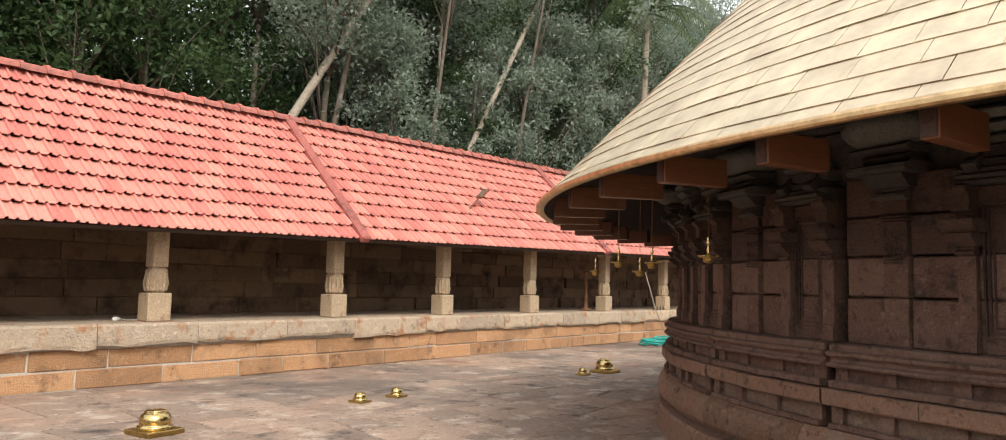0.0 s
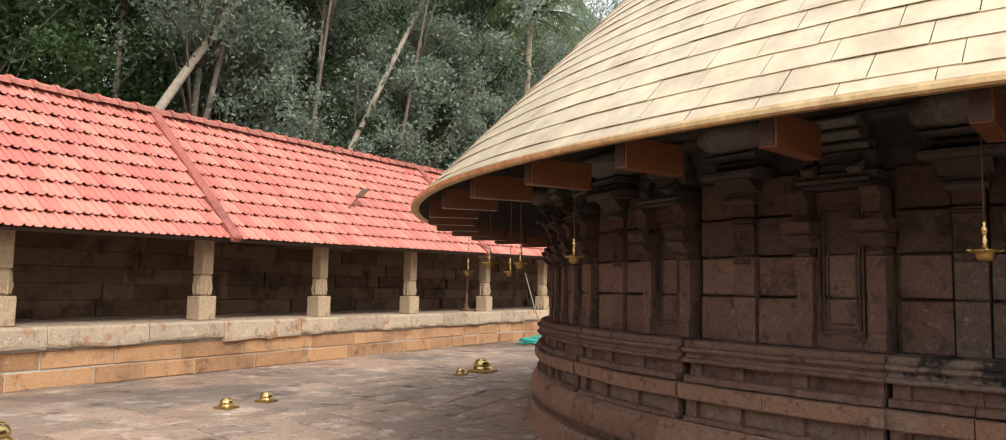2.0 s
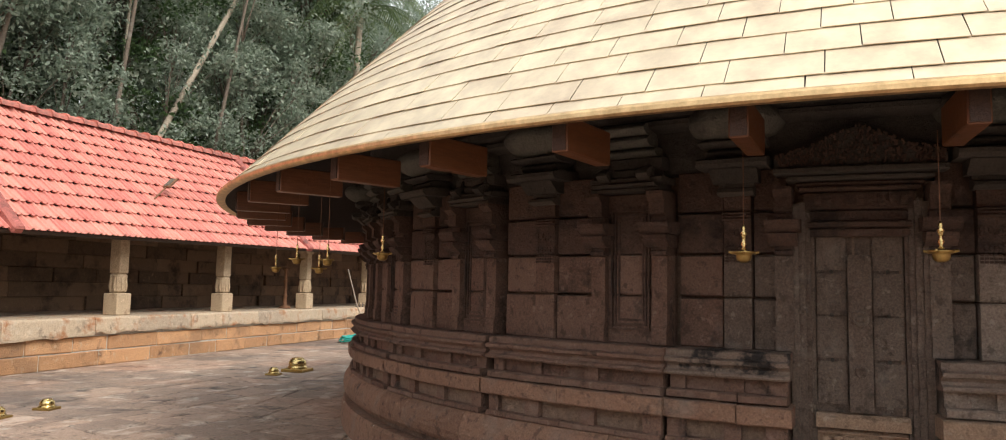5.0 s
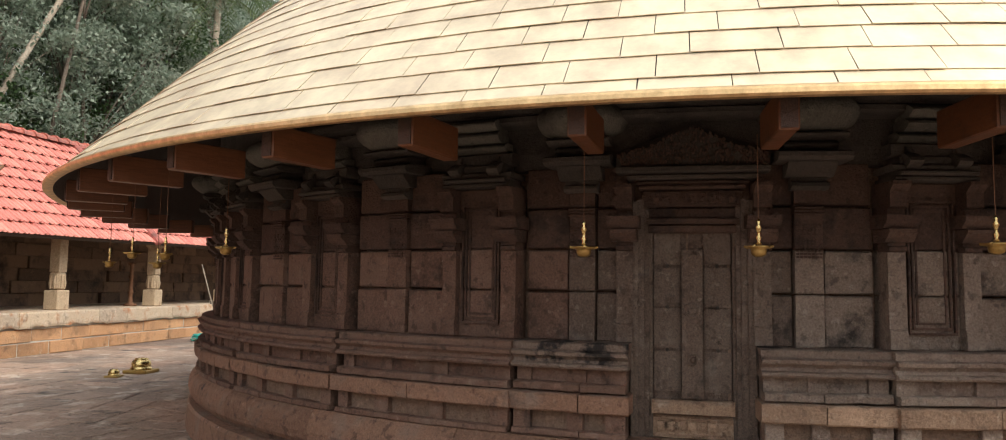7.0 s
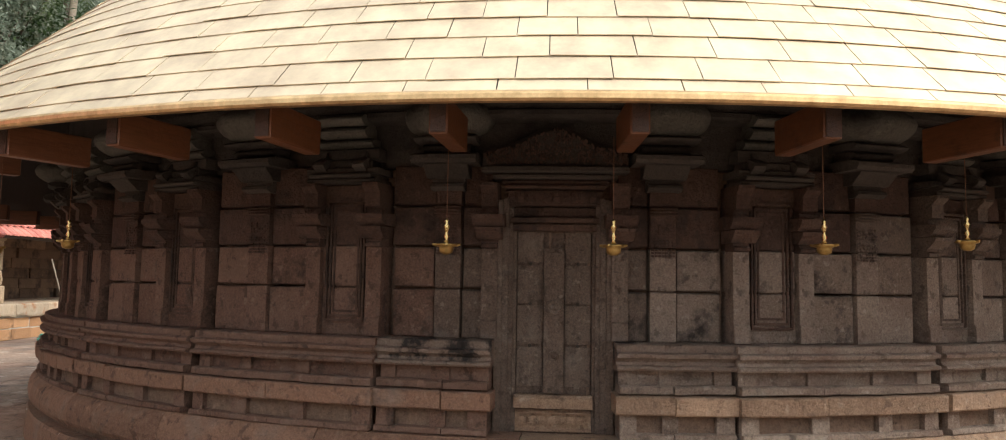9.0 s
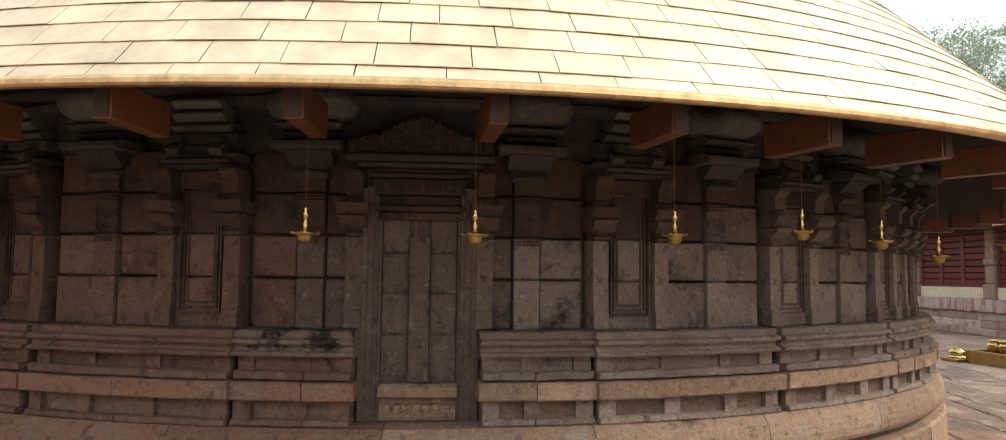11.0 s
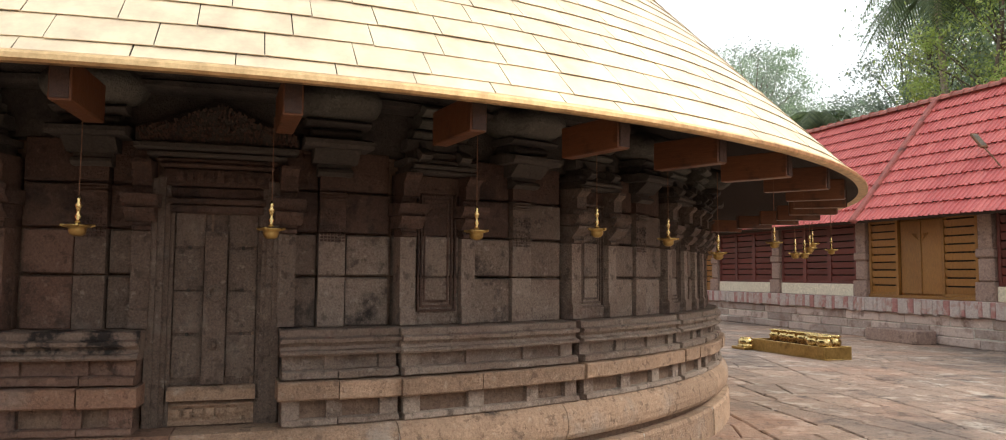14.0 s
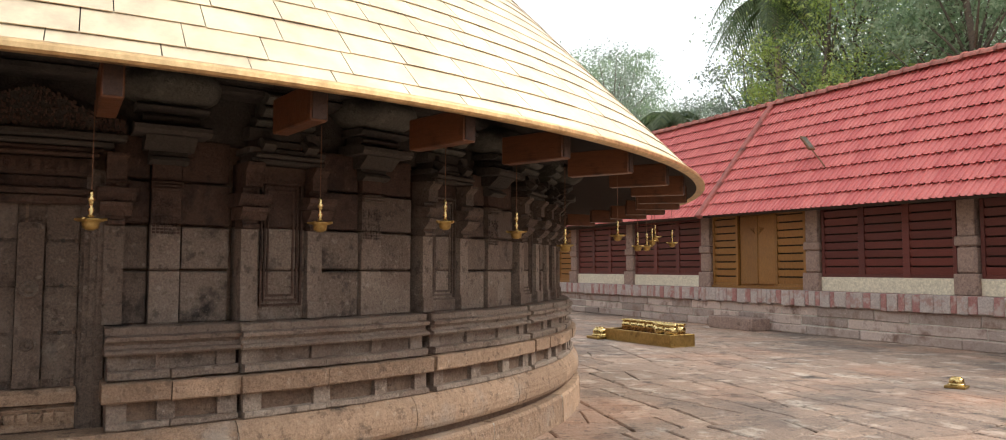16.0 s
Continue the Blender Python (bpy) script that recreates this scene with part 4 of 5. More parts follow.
stone_course(closed, "plinth_stone", BX0 - 0.4, BX1, 0.0, 0.3, 0.205, 0.42, (0.8, 1.6), M_GREYSTONE, rng, 0.01)
stone_course(closed, "plinth_stone", BX0 - 0.7, BX1, 0.0, 0.3, 0.425, 0.66, (0.8, 1.6), M_GREYSTONE, rng, 0.01)
x, k = BX0, 0
while x < BX1:
    w = rng.uniform(0.16, 0.36) if k % 2 else rng.uniform(0.10, 0.20)
    part("ledge_stone", boxm(x, x + w - 0.004, -0.09 + rng.uniform(-0.006, 0.006), 0.6, 0.665 + rng.uniform(-0.03, 0.02), 1.005, 0.014), M_STRIPE_RED if k % 2 == 0 and rng.random() < 0.9 else M_STRIPE_WHITE, closed)
    x += w
    k += 1


def louvre_bay(x0, x1, z0, z1, mat, leaves, slats):
    """A timber frame with leaves of horizontal louvre boards over a near-black sheet that stands for the room's shade.
    """
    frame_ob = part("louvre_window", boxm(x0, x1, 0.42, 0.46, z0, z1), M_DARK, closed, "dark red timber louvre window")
    w = (x1 - x0) / leaves
    for i in range(leaves + 1):
        xc = x0 + i * w
        part("mullion", boxm(max(x0, xc - 0.08), min(x1, xc + 0.08), 0.33, 0.42, z0, z1, 0.006), mat, frame_ob)
    for z in (z0, z1 - 0.07):
        part("rail", boxm(x0, x1, 0.335, 0.42, z, z + 0.07, 0.006), mat, frame_ob)
    h = (z1 - z0 - 0.14) / slats
    me = mesh_from(boxm(-(w - 0.16) / 2, (w - 0.16) / 2, -0.008, 0.008, 0, h * 0.82, 0.003), "louvre_slat", mat)
    for i in range(leaves):
        for j in range(slats):
            part("louvre_slat", me, None, frame_ob, m=pose(x0 + (i + 0.5) * w, 0.37, z0 + 0.07 + j * h, 8, 0, 0))


PB = [-16.8, -13.0, -9.38, -5.62, -1.80, 1.98, 5.8, 9.6, 13.4]
for px in PB:
    p = part("pillar", boxm(-0.25, 0.25, -0.17, 0.25, 0.0, 0.42, 0.02, 0.004, rng), M_PILLAR_B, closed, "", m=pose(px, 0.38, 1.005))
    b = bmesh.new()
    box(b, -0.20, 0.20, -0.13, 0.2, 0.42, 0.95, 0.04)
    box(b, -0.23, 0.23, -0.16, 0.2, 0.95, 1.15, 0.03)
    box(b, -0.18, 0.18, -0.12, 0.2, 1.15, 2.1, 0.015)
    part("shaft", b, M_PILLAR_B, p)
for p0, p1 in zip(PB, PB[1:]):
    x0, x1 = p0 + 0.24, p1 - 0.24
    if p0 in (-5.62, -16.8):
        # timber door between two slatted side panels
        louvre_bay(x0, x0 + 1.0, 1.07, 2.95, M_DOORWOOD, 1, 9)
        louvre_bay(x1 - 1.0, x1, 1.07, 2.95, M_DOORWOOD, 1, 9)
        d = part("timber_door", boxm(x0 + 1.0, x1 - 1.0, 0.43, 0.50, 1.07, 2.95), M_DOORWOOD, closed, "closed ochre timber double door with a carved mark")
        mid = (x0 + x1) / 2
        for s in (-1, 1):
            part("door_leaf", boxm(mid + (0.006 if s > 0 else -0.62), mid + (0.62 if s > 0 else -0.006), 0.385, 0.43, 1.12, 2.9, 0.006), M_DOORWOOD, d)
        part("door_strip", boxm(mid - 0.03, mid + 0.03, 0.365, 0.385, 1.15, 2.9, 0.005), M_DOORWOOD, d)
        part("door_sill", boxm(x0, x1, 0.28, 0.45, 1.005, 1.07, 0.008), M_DOORWOOD, d)
        for s in (-1, 1):
            b = bmesh.new()
            for t in range(3):
                tube(b, [(mid + s * (0.06 + 0.06 * t), 0.38, 2.42 + 0.05 * t), (mid + s * (0.14 + 0.05 * t), 0.378, 2.50 + 0.03 * t), (mid + s * (0.10 + 0.06 * t), 0.38, 2.58)], 0.014, 6)
            part("carved_mark", b, M_DOORWOOD, d)
    else:
        part("cream_wall", boxm(x0, x1, 0.30, 0.46, 1.005, 1.33, 0.008), M_CREAM, closed)
        louvre_bay(x0, x1, 1.33, 2.95, M_LOUVRE, 3, 8)
# near-black backing in place of the unlit room
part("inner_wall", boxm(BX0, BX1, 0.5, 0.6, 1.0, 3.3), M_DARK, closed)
part("wall_beam", boxm(BX0, BX1, 0.25, 0.5, 2.95, 3.2, 0.01), M_SOFFIT, closed)
roof_over(closed, BX0, BX1, -0.38, 2.83, 2.3, 6.12, -0.012, 10, M_TILE_B, (-5.0, 8.5, -15.0), (-5.5, 3.6), 0.29)
part("entrance_step", boxm(-4.45, -2.85, -0.62, -0.05, 0.0, 0.30, 0.015), M_PILLAR_B, closed, "worn reddish stone step")

# walls that close the court behind the camera and behind the shrine
for nm, x in (("wall_west", -19.0), ("wall_east", 21.5)):
    tagged(part(nm, boxm(x, x + 0.5, -17.5, 15.0, -0.03, 2.6, 0.02), M_LATERITE), "plain laterite compound wall", "wall", kind="structure")

# ---- things in the court ----


def bell_vessel(name, x, y, s, rot, z=0.0, plate=True):
    v = thing(name, pose(x, y, z, 0, 0, rot), "polished brass offering vessel on a square foot on the paving", "vessel", "offering vessels")
    if plate:
        b = boxm(-0.23 * s, 0.23 * s, -0.23 * s, 0.23 * s, 0.0, 0.06 * s, 0.008 * s)
        part("foot_plate", b, M_BRASS_DULL, v)
    pr = [(0, 0.06), (0.19, 0.06), (0.195, 0.078), (0.188, 0.10), (0.166, 0.106), (0.166, 0.128), (0.174, 0.136), (0.174, 0.165), (0.166, 0.198), (0.148, 0.226), (0.126, 0.240), (0.116, 0.244), (0.122, 0.252), (0.12, 0.264), (0.09, 0.272), (0, 0.275)]
    part("pot", lathe([(r * s, h * s) for r, h in pr], 28), M_BRASS, v, smooth=True)


bell_vessel("offering_vessel", -8.0, 8.05, 0.85, 12)
bell_vessel("offering_vessel", 0.15, 8.7, 0.88, 8)
for x, y in ((-5.3, 8.47), (-4.65, 8.56), (-0.5, 8.68)):
    bell_vessel("small_offering_vessel", x, y, 0.46, 15)
bell_vessel("offering_vessel", -4.86, -10.07, 0.52, 20)
bell_vessel("offering_vessel", 2.94, -9.92, 0.92, 0)

trough = thing("brass_trough", pose(1.68, -10.25, 0, 0, 0, 1.5), "long brass-clad trough holding a row of pots", "trough")
b = bmesh.new()
box(b, -1.03, 1.03, -0.31, 0.31, 0.0, 0.02, 0.004)
for y0, y1 in ((-0.31, -0.27), (0.27, 0.31)):
    box(b, -1.03, 1.03, y0, y1, 0.02, 0.24, 0.006)
for x0, x1 in ((-1.03, -0.99), (0.99, 1.03)):
    box(b, x0, x1, -0.27, 0.27, 0.02, 0.24, 0.006)
part("case", b, M_BRASS_DULL, trough)
part("grating", boxm(-0.99, 0.99, -0.27, 0.27, 0.18, 0.20), M_IRON, trough)
for i in range(9):
    x = [-0.86, -0.58, -0.31, -0.04, 0.23, 0.50, 0.77, 0.60, 0.87][i]
    y = [-0.13, -0.14, -0.12, -0.14, -0.12, -0.13, -0.14, 0.13, 0.13][i]
    pot = thing("brass_pot", pose(1.68 - x, -10.25 + y, 0.20) @ Matrix.Scale(1.22, 4), "round polished brass pot standing in the trough", "pot", "pots in the trough")
    part("body", lathe([(0, 0), (0.085, 0), (0.10, 0.02), (0.118, 0.06), (0.12, 0.10), (0.105, 0.135), (0.09, 0.15), (0.118, 0.168), (0.125, 0.18), (0.12, 0.19), (0.085, 0.186), (0.08, 0.15), (0, 0.145)], 24), M_BRASS, pot, smooth=True)

# dark stone block by the base
tagged(part("stone_block", boxm(-0.2, 0.2, -0.18, 0.18, 0, 0.26, 0.02, 0.006, random.Random(1)), M_CORNICE, m=pose(-0.05, 6.75, 0, 0, 0, 12)), "small dark squared stone beside the shrine base", "stone")

# coiled teal hose and a leaning pole
hose = thing("garden_hose", pose(6.9, 11.6, 0.0), "loosely coiled teal hose lying on the paving", "hose")
b = bmesh.new()
r6 = random.Random(6)
pts = []
for i in range(180):
    a = i * 0.22
    rr = 0.55 + 0.22 * math.sin(i * 0.37) + r6.uniform(-0.02, 0.02)
    pts.append((rr * 1.3 * math.cos(a), rr * 0.8 * math.sin(a), 0.03 + 0.16 * i / 180 + 0.02 * math.sin(i * 0.9)))
tube(b, pts, 0.022, 6)
part("coil", b, M_HOSE, hose, smooth=True)
pole = thing("leaning_pole", pose(0, 0, 0), "thin grey pole leaning from the paving to the eave", "pole")
part("rod", tube(bmesh.new(), [(8.55, 12.6, 0.0), (8.1, 12.75, 0.9), (7.85, 12.95, 1.98)], 0.018, 6), M_POLE, pole)

# oil bottles on the ledge, a lamp stand, a small fitting
for i in range(4):
    bt = thing("small_oil_bottle", GA @ pose(8.95 + 0.2 * i, 0.12, 0.862), "tiny clear oil bottle on the ledge", "bottle", "bottles on the ledge")
    part("glass", lathe([(0, 0), (0.03, 0), (0.032, 0.08), (0.012, 0.11), (0.012, 0.15), (0, 0.152)], 10), M_LAMPGLASS, bt)
ls = thing("lamp_stand", GA @ pose(6.05, 0.75, 0.866), "dark turned lamp stand inside the cloister", "lamp stand")
part("column", lathe([(0, 0), (0.16, 0), (0.15, 0.05), (0.06, 0.09), (0.05, 0.3), (0.08, 0.34), (0.05, 0.38), (0.045, 0.7), (0.08, 0.74), (0.045, 0.78), (0.04, 1.0), (0.10, 1.06), (0.10, 1.08), (0, 1.1)], 16), M_IRON, ls, smooth=True)
fit_ob = thing("white_light_fitting", GA @ pose(-7.0, 0.55, 0.862, 0, 0, 20), "small white lamp fitting lying on the cloister floor", "fitting")
part("bulb", lathe([(0, 0), (0.03, 0.01), (0.035, 0.06), (0.02, 0.09), (0.02, 0.12), (0, 0.13)], 12), M_WHITE, fit_ob, m=pose(0, 0, 0.035, 0, 90, 0), smooth=True)
part("cord", tube(bmesh.new(), [(0.12, 0, 0.035), (0.3, 0.05, 0.01), (0.5, 0.0, 0.01)], 0.008, 5), M_WHITE, fit_ob)


def roof_light(base, head):
    """A flat lamp head on a thin rod that leans from base to head."""
    d = Vector(head) - Vector(base)
    m = Matrix.Translation(base) @ d.to_track_quat("Z", "Y").to_matrix().to_4x4()
    n = d.length
    rl = thing("roof_floodlight", m, "small floodlight on a leaning rusty rod above the tiles", "floodlight")
    part("rod", tube(bmesh.new(), [(0, 0, -0.12), (0, 0, n * 0.35), (0.01, 0, n * 0.68)], 0.018, 6), M_IRON, rl)
    hd = part("head", boxm(-0.085, 0.085, -0.03, 0.03, n * 0.62, n, 0.012), M_IRON, rl)
    for s in (-1, 1):
        part("lens", boxm(-0.06, 0.06, s * 0.034 - 0.003, s * 0.034 + 0.003, n * 0.66, n * 0.96, 0.002), M_LAMPGLASS, hd)


roof_light((0.58, 12.86, 3.14), (1.22, 12.92, 3.70))
roof_light((1.31, -15.22, 3.77), (2.25, -15.45, 4.75))

# ---- trees ----


def scatter_leaves(rng, centres, count, size, spread, flat=0.5):
    """Vertices and faces of many small bent leaves in clumps round the centres."""
    vs, fs = [], []
    for i in range(count):
        c, cr = centres[rng.randrange(len(centres))]
        d = Vector((rng.gauss(0, 1), rng.gauss(0, 1), rng.gauss(0, 0.7)))
        p = c + d * cr * spread
        s = size * rng.uniform(0.6, 1.3)
        e = Euler((rng.uniform(-1.1, 1.1), rng.uniform(-1.1, 1.1), rng.uniform(0, 6.28)))
        m = e.to_matrix()
        b = len(vs)
        for q in ((-0.5, 0, 0), (0, -0.22, 0.06), (0.5, 0, -0.08), (0, 0.22, 0.06)):
            vs.append(tuple(p + m @ (Vector(q) * s)))
        fs += [(b, b + 1, b + 3), (b + 1, b + 2, b + 3)]
    return vs, fs


def tree_meshes(seed, height, trunk_r, crown_lo, crown_w, leaves, leaf_size, mat, clumps=36, bark=None):
    rng = random.Random(seed)
    b = bmesh.new()
    lean = Vector((rng.uniform(-0.12, 0.12), rng.uniform(-0.12, 0.12), 1))
    pts = [Vector((lean.x * height * t + 0.15 * math.sin(3 * t + seed), lean.y * height * t + 0.15 * math.cos(2.5 * t + seed), height * 0.92 * t - 0.2)) for t in (0, 0.15, 0.3, 0.45, 0.6, 0.75, 0.9, 1)]
    tube(b, pts, [trunk_r * (1 - 0.11 * i) for i in range(8)], 8)
    centres = []
    for i in range(clumps):
        t = rng.uniform(crown_lo, 1)
        base = pts[min(7, int(t * 7))]
        a, rad = rng.uniform(0, 6.283), crown_w * rng.uniform(0.25, 1) * math.sqrt(max(0.12, 1 - ((t - (crown_lo + 1) / 2) / ((1 - crown_lo) / 1.6)) ** 2))
        c = Vector((base.x + rad * math.cos(a), base.y + rad * math.sin(a), height * t + rng.uniform(-0.4, 0.8)))
        centres.append((c, rng.uniform(0.45, 0.95) * crown_w * 0.34))
        if i % 2 == 0:
            mid = (base + c) / 2 + Vector((0, 0, -0.3))
            tube(b, [base - Vector((0, 0, 0.8)), mid, c], [trunk_r * 0.34, trunk_r * 0.2, trunk_r * 0.06], 5)
    vs, fs = scatter_leaves(rng, centres, leaves, leaf_size, 0.62)
    me = bpy.data.meshes.new("crown")
    me.from_pydata(vs, [], fs)
    me.materials.append(mat)
    return mesh_from(b, "trunk", bark or M_BARK, True), me


def tree(meshes, x, y, z, s, rot, label, group="trees of the wood", name="forest_tree"):
    t = thing(name, pose(x, y, z, 0, 0, rot) @ Matrix.Scale(s, 4), label, "tree", group)
    part("trunk", meshes[0], None, t)
    part("crown", meshes[1], None, t)


def ground_z(y):
    return -0.03 + (min(max(y - 20, 0) * 0.42, 16) if y > 20 else 0)


KINDS = [tree_meshes(1, 13, 0.18, 0.28, 2.9, 14000, 0.19, M_LEAF, 80), tree_meshes(2, 16, 0.17, 0.44, 3.0, 14000, 0.18, M_LEAF_GREY, 80),
         tree_meshes(3, 11, 0.14, 0.2, 2.5, 13000, 0.18, M_LEAF, 70), tree_meshes(4, 15, 0.14, 0.46, 2.7, 13500, 0.18, M_LEAF_GREY, 80)]
PALE = [tree_meshes(11, 13, 0.18, 0.25, 3.0, 13500, 0.17, M_LEAF_PALE_HAZE, 80), tree_meshes(12, 15, 0.2, 0.28, 3.2, 14000, 0.17, M_LEAF_PALE_HAZE, 90), tree_meshes(13, 11, 0.15, 0.2, 2.6, 12000, 0.16, M_LEAF_GREY, 70), tree_meshes(14, 14, 0.17, 0.28, 2.8, 13500, 0.17, M_LEAF_PALE_HAZE, 80)]
PALE_LABELS = ["pale green broadleaf tree behind the tiled roof", "tall pale grey-green tree behind the tiled roof", "low grey-green tree behind the tiled roof", "slender pale-leaved tree behind the tiled roof"]
BRIGHT = tree_meshes(7, 9, 0.10, 0.3, 2.3, 15000, 0.10, M_LEAF_BRIGHT, 60)
BUSH = tree_meshes(9, 4.5, 0.07, 0.12, 2.0, 8000, 0.15, M_LEAF, 40)
LABELS = ["dark green broadleaf tree standing in a dense wood", "grey-green slender tree standing in a dense wood", "low dark broadleaf tree at the edge of the wood", "tall grey-leaved tree with a pale thin trunk"]
rng = random.Random(77)
for row, (y, n) in enumerate(((20.0, 12), (22.5, 14), (26, 14), (31, 14))):
    for i in range(n):
        x = -14 + (54 + row * 8) * (i + rng.uniform(0.1, 0.9)) / n
        k = rng.randrange(4) if x < 1 else rng.choice((1, 3, 1, 3, 0))
        tree(KINDS[k], x, y + rng.uniform(-0.9, 1.3), ground_z(y) - 0.1, rng.uniform(0.9, 1.25), rng.uniform(0, 360), LABELS[k])
for i in range(13):
    tree(BUSH, -12 + 3.1 * i + rng.uniform(-0.8, 0.8), 18.6 + rng.uniform(-0.4, 1.2), -0.05, rng.uniform(0.8, 1.3), rng.uniform(0, 360), "leafy undergrowth shrub at the foot of the wood", "shrubs of the wood", "forest_shrub")
FAR = tree_meshes(21, 17, 0.2, 0.12, 3.6, 6500, 0.42, M_LEAF, 70)
for i in range(18):
    tree(FAR, -16 + 4.1 * i + rng.uniform(-1, 1), 36 + rng.uniform(-1.5, 2), ground_z(36) - 0.2, rng.uniform(0.95, 1.2), rng.uniform(0, 360), "dark tree deep in the wood on the slope")
# trees behind the closed cloister: tall near its middle, lower towards the far end
for x, y, k, s in ((-6, -22, 0, 1.05), (-2, -24, 1, 1.05), (1.5, -22.5, 3, 1.05), (4.5, -26, 1, 1.1), (7, -23.5, 0, 1.0), (8.5, -28, 3, 1.15), (11, -24.5, 1, 0.95), (13, -28, 0, 1.0), (13.0, -24, 2, 0.95),
                   (16, -31, 1, 0.95), (2, -30, 0, 1.2), (-4, -29, 3, 1.2), (6, -33, 1, 1.25), (11, -34, 0, 1.2), (18.5, -26, 2, 0.82), (20.5, -28, 0, 0.78), (22.5, -24, 2, 1.1), (25, -27, 3, 1.02), (28, -23.5, 1, 0.95),
                   (31, -28, 0, 1.15), (35, -24, 2, 1.3), (32, -20.5, 3, 1.0), (40, -32, 1, 0.95), (45, -22, 0, 1.0), (26, -20.5, 2, 0.8), (46, -14, 1, 1.2), (50, -10, 3, 1.2)):
    tree(PALE[k], x, y, -0.05, s, rng.uniform(0, 360), PALE_LABELS[k], "trees behind the closed cloister")
tree(BRIGHT, 5.7, -19.6, -0.05, 1.28, 30, "light green young tree behind the tiled roof", "trees behind the closed cloister")


def palm(x, y, z, height, lean_x, lean_y, label, fronds=16, seed=1, length=3.4, r=0.16):
    rng = random.Random(seed)
    p = thing("coconut_palm", pose(x, y, z), label, "palm")
    pts = [Vector((lean_x * t ** 1.06, lean_y * t ** 1.06, height * t)) for t in (0, 0.12, 0.25, 0.4, 0.55, 0.7, 0.85, 1)]
    part("trunk", tube(bmesh.new(), pts, [r * 1.25, r * 1.05, r, r * 0.95, r * 0.9, r * 0.85, r * 0.8, r * 0.75], 10), M_PALMBARK, p, smooth=True)
    top = pts[-1]
    for f in range(fronds):
        a, up = rng.uniform(0, 6.283), rng.uniform(-0.35, 1.0)
        vs, fs = [], []
        prev = None
        spine = []
        for i in range(15):
            t = i / 14
            out = length * t * (1 - 0.18 * t)
            spine.append(Vector((out * math.cos(a), out * math.sin(a), length * (up * t - (0.75 + 0.5 * max(0, up)) * t * t))))
        for i in range(1, 15):
            d = (spine[i] - spine[i - 1]).normalized()
            side = d.cross(Vector((0, 0, 1))).normalized()
            for sgn in (-1, 1):
                for h in (0, 0.5):
                    c = spine[i - 1].lerp(spine[i], h)
                    ll = 0.75 * math.sin(math.pi * min(1, 0.12 + 0.85 * (i + h) / 15)) * rng.uniform(0.85, 1.1)
                    tip = c + side * sgn * ll * 0.75 + d * ll * 0.5 + Vector((0, 0, -0.45 * ll))
                    b = len(vs)
                    vs += [tuple(c - d * 0.03), tuple(c + d * 0.03), tuple(c.lerp(tip, 0.5) + d * 0.03 + Vector((0, 0, 0.04))), tuple(tip), tuple(c.lerp(tip, 0.5) - d * 0.03 + Vector((0, 0, 0.04)))]
                    fs.append((b, b + 1, b + 2, b + 3, b + 4))
        me = bpy.data.meshes.new("frond")
        me.from_pydata(vs, [], fs)
        me.materials.append(M_FROND)
        fr = part("frond", me, None, p, m=Matrix.Translation(top))
        part("midrib", tube(bmesh.new(), spine, [0.035 - 0.002 * i for i in range(15)], 5), M_FROND, fr)


palm(-4.1, 18.0, 0, 13.5, 8.0, 0.3, "leaning coconut palm with a long pale trunk", seed=3, r=0.125)
palm(2.5, 18.0, 0, 15.5, 8.6, 0.3, "leaning coconut palm with a slender pale trunk", seed=5, r=0.095, length=3.0)
palm(14.2, 17.6, 0, 12.9, 1.0, 0.2, "coconut palm with drooping fronds behind the copper roof", 26, seed=8, length=4.0)
palm(7.3, -20.6, 0, 11.0, 0.8, -0.2, "coconut palm rising above the trees", 24, seed=9, length=2.8, r=0.13)
palm(14.7, -22.0, 0, 8.0, 0.3, 0.2, "low coconut palm behind the tiled roof", 18, seed=14, length=1.9, r=0.12)

# leafy understorey that fills the wood's edge above the cloister roof
LOW = [tree_meshes(41, 10, 0.08, 0.40, 1.7, 7000, 0.17, M_LEAF_GREY, 50), tree_meshes(42, 11, 0.09, 0.42, 1.9, 7500, 0.16, M_LEAF_GREY, 55), tree_meshes(43, 12, 0.10, 0.38, 2.3, 9000, 0.18, M_LEAF, 60)]
for x, y, k, rot, sc in ((2.6, 18.4, 0, 0, 0.9), (5.6, 18.7, 1, 80, 1.0), (8.2, 18.3, 0, 160, 1.05), (10.4, 18.6, 1, 240, 1.1), (12.4, 18.4, 0, 310, 1.1), (1.2, 19.6, 1, 30, 1.0), (-4.2, 19.0, 2, 100, 1.0), (-6.6, 18.8, 2, 190, 1.05), (-8.6, 19.0, 2, 280, 1.0)):
    tree(LOW[k], x, y, -0.05, sc, rot, ("grey-leaved understorey tree at the edge of the wood", "tall grey-leaved understorey tree at the edge of the wood", "dense dark green tree at the edge of the wood")[k], name="understorey_tree")

# slender trunks at the edge of the wood
THIN = [tree_meshes(31, 15, 0.10, 0.72, 2.0, 5000, 0.17, M_LEAF_GREY, 14), tree_meshes(32, 14, 0.13, 0.7, 2.3, 5000, 0.17, M_LEAF, 14), tree_meshes(33, 16, 0.08, 0.74, 1.9, 4500, 0.17, M_LEAF_GREY, 12, M_PALMBARK)]
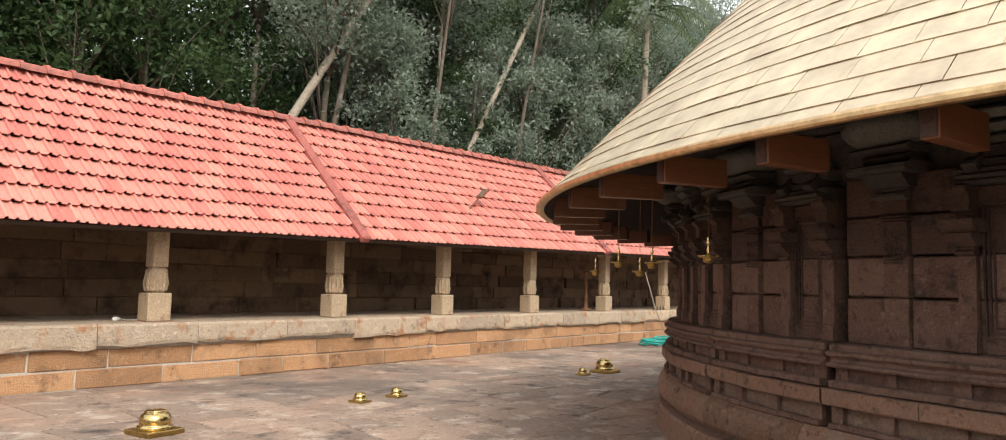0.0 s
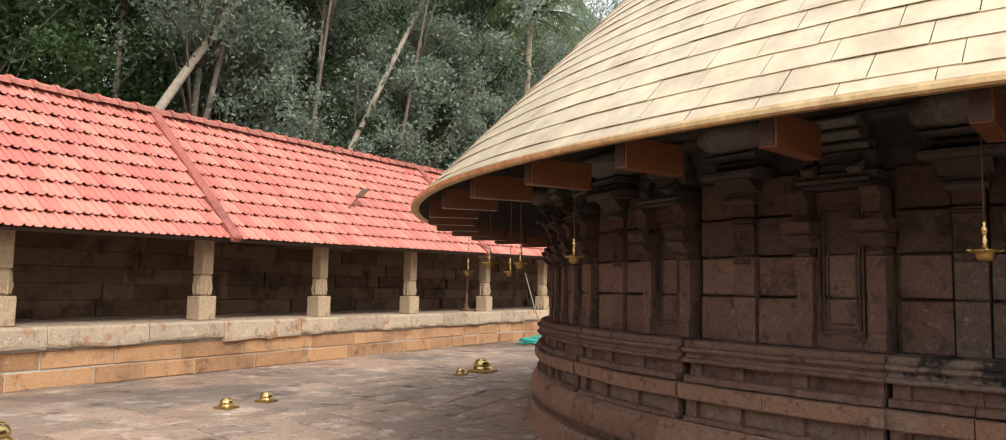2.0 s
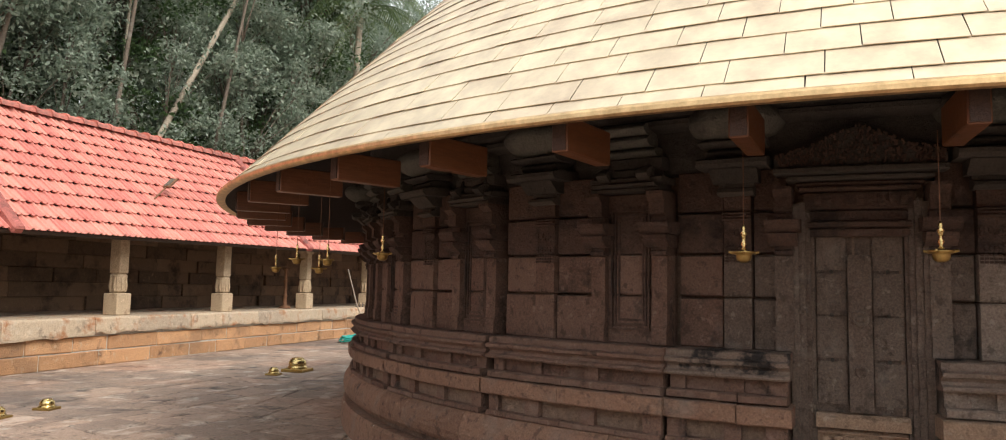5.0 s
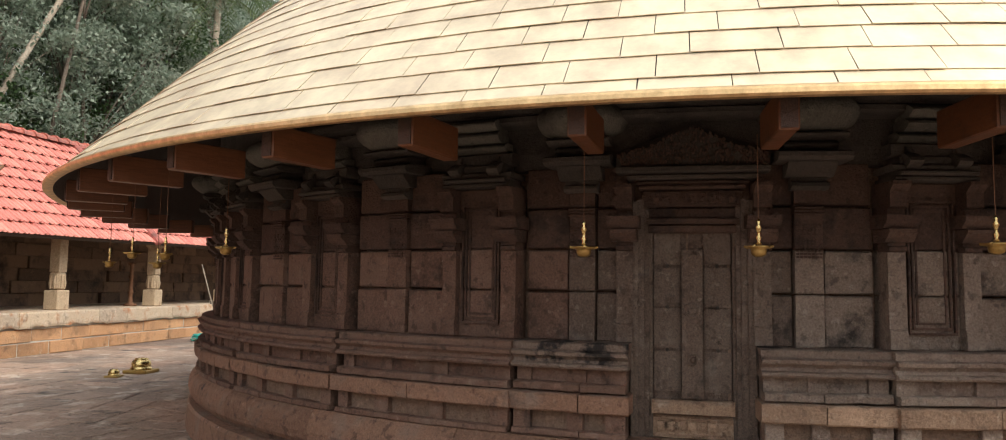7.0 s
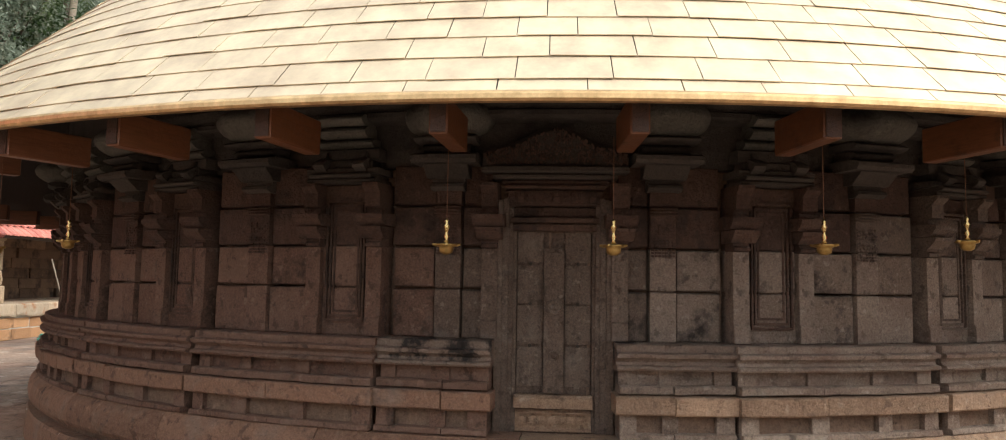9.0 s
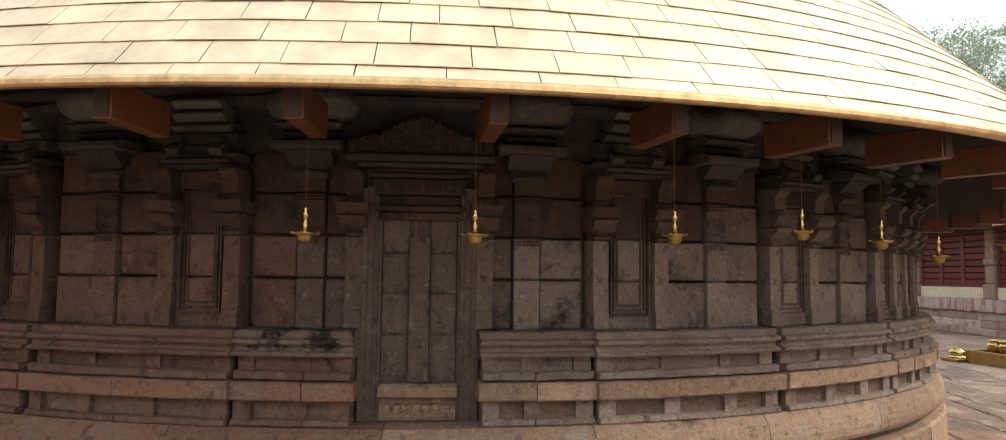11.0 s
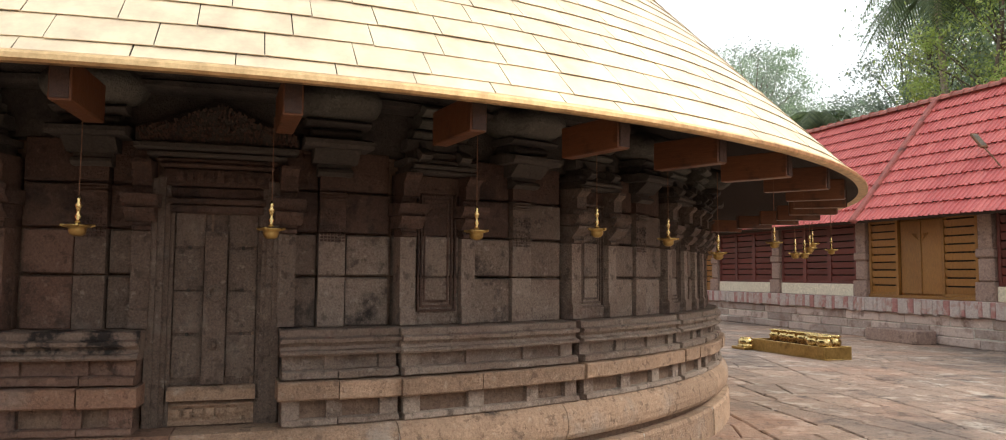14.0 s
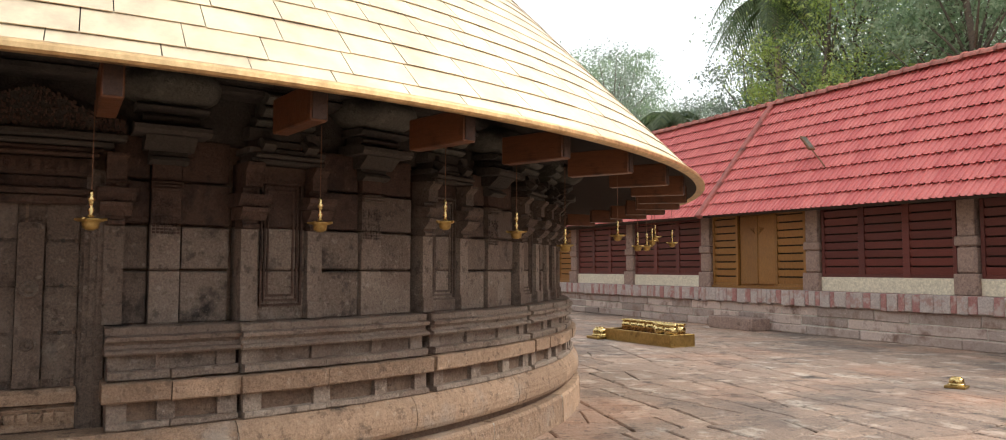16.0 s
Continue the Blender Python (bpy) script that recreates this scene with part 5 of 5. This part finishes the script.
for x, y, k, rot in ((-1.4, 19.2, 1, 200), (0.1, 18.9, 1, 100), (4.2, 19.0, 0, 40), (5.0, 19.3, 2, 220), (7.6, 18.9, 0, 60)):
    tree(THIN[k], x, y, -0.05, 1.0, rot, ("slender pale-trunked tree at the edge of the wood", "brown-trunked tree at the edge of the wood", "very thin pale sapling at the edge of the wood")[k])

# ---- paving of the court ----
pav = thing("pavement", pose(0, 0, 0), "worn granite paving slabs with dark open joints", "paving", kind="structure")
rng = random.Random(55)
slabs = []


def area_of(poly):
    return abs(sum(a[0] * b[1] - b[0] * a[1] for a, b in zip(poly, poly[1:] + poly[:1]))) / 2


def cut_by(poly, p, d):
    """Splits a convex polygon by the line through p along d."""
    halves = ([], [])
    side = [(q[0] - p[0]) * d[1] - (q[1] - p[1]) * d[0] for q in poly]
    for i, q in enumerate(poly):
        j = (i + 1) % len(poly)
        halves[side[i] < 0].append(q)
        if (side[i] < 0) != (side[j] < 0):
            t = side[i] / (side[i] - side[j])
            x = (q[0] + (poly[j][0] - q[0]) * t, q[1] + (poly[j][1] - q[1]) * t)
            halves[0].append(x)
            halves[1].append(x)
    return halves


def split(poly, largest, swing):
    """Cuts a polygon into slabs of uneven size and angle with broken joints."""
    n = len(poly)
    lens = [math.dist(poly[i], poly[(i + 1) % n]) for i in range(n)]
    k = max(range(n), key=lambda i: lens[i])
    if area_of(poly) < largest * rng.uniform(0.55, 1.3) and lens[k] < 1.9 * math.sqrt(largest):
        slabs.append(poly)
        return
    a, b = poly[k], poly[(k + 1) % n]
    f = rng.uniform(0.36, 0.64)
    t = math.atan2(b[1] - a[1], b[0] - a[0]) + math.pi / 2 + radians(rng.uniform(-swing, swing))
    for half in cut_by(poly, (a[0] + (b[0] - a[0]) * f, a[1] + (b[1] - a[1]) * f), (math.cos(t), math.sin(t))):
        if len(half) > 2 and area_of(half) > 0.02:
            split(half, largest, swing)


split([(-18.4, -15.2), (21.4, -15.2), (21.4, 9.35), (-18.4, 8.75)], 0.5, 11)
split([(-18.4, 8.77), (21.4, 9.37), (21.4, 14.6), (-18.4, 13.6)], 1.5, 5)      # larger slabs along the open cloister
vs, fs, count = [], [], 0
for poly in slabs:
    cx, cy = (sum(q[i] for q in poly) / len(poly) for i in (0, 1))
    if math.hypot(cx, cy) < 5.3:
        continue
    if sum(a[0] * b[1] - b[0] * a[1] for a, b in zip(poly, poly[1:] + poly[:1])) < 0:
        poly = poly[::-1]
    g = rng.uniform(0.004, 0.008)
    rim = []
    for a, b in zip(poly, poly[1:] + poly[:1]):
        w = math.dist(a, b)
        nseg = max(1, min(5, int(w / 0.16)))
        for i in range(nseg):
            t = i / nseg
            px, py = a[0] + (b[0] - a[0]) * t, a[1] + (b[1] - a[1]) * t
            d = math.hypot(cx - px, cy - py) + 1e-6
            e = g + (rng.uniform(-0.004, 0.006) if i else rng.uniform(0.002, 0.02))
            rim.append((px + (cx - px) / d * e, py + (cy - py) / d * e))
    zt = rng.uniform(-0.003, 0.003)
    tx, ty = rng.uniform(-0.003, 0.003), rng.uniform(-0.003, 0.003)
    n = len(rim)
    tv = [(px, py, -0.06) for px, py in rim] + [(px, py, zt - 0.011 + rng.uniform(-0.003, 0.002)) for px, py in rim]
    for px, py in rim:
        d = math.hypot(cx - px, cy - py) + 1e-6
        tv.append((px + (cx - px) / d * 0.022, py + (cy - py) / d * 0.022, zt + (px - cx) * tx + (py - cy) * ty))
    tf = [(i, (i + 1) % n, n + (i + 1) % n, n + i) for i in range(n)] + [(n + i, n + (i + 1) % n, 2 * n + (i + 1) % n, 2 * n + i) for i in range(n)] + [tuple(range(2 * n, 3 * n))]
    if count < 300 and -9.5 < cx < 6 and (5.8 < cy < 11.5 or -12.5 < cy < -5.0):
        me = bpy.data.meshes.new("paving_slab")
        me.from_pydata(tv, [], tf)
        me.materials.append(M_SLAB)
        part("paving_slab", me, None, pav)
        count += 1
    else:
        b = len(vs)
        vs += tv
        fs += [tuple(b + i for i in f) for f in tf]
me = bpy.data.meshes.new("paving_slabs")
me.from_pydata(vs, [], fs)
me.materials.append(M_SLAB)
tagged(part("paving_slabs", me, None, pav), kind="stuff")
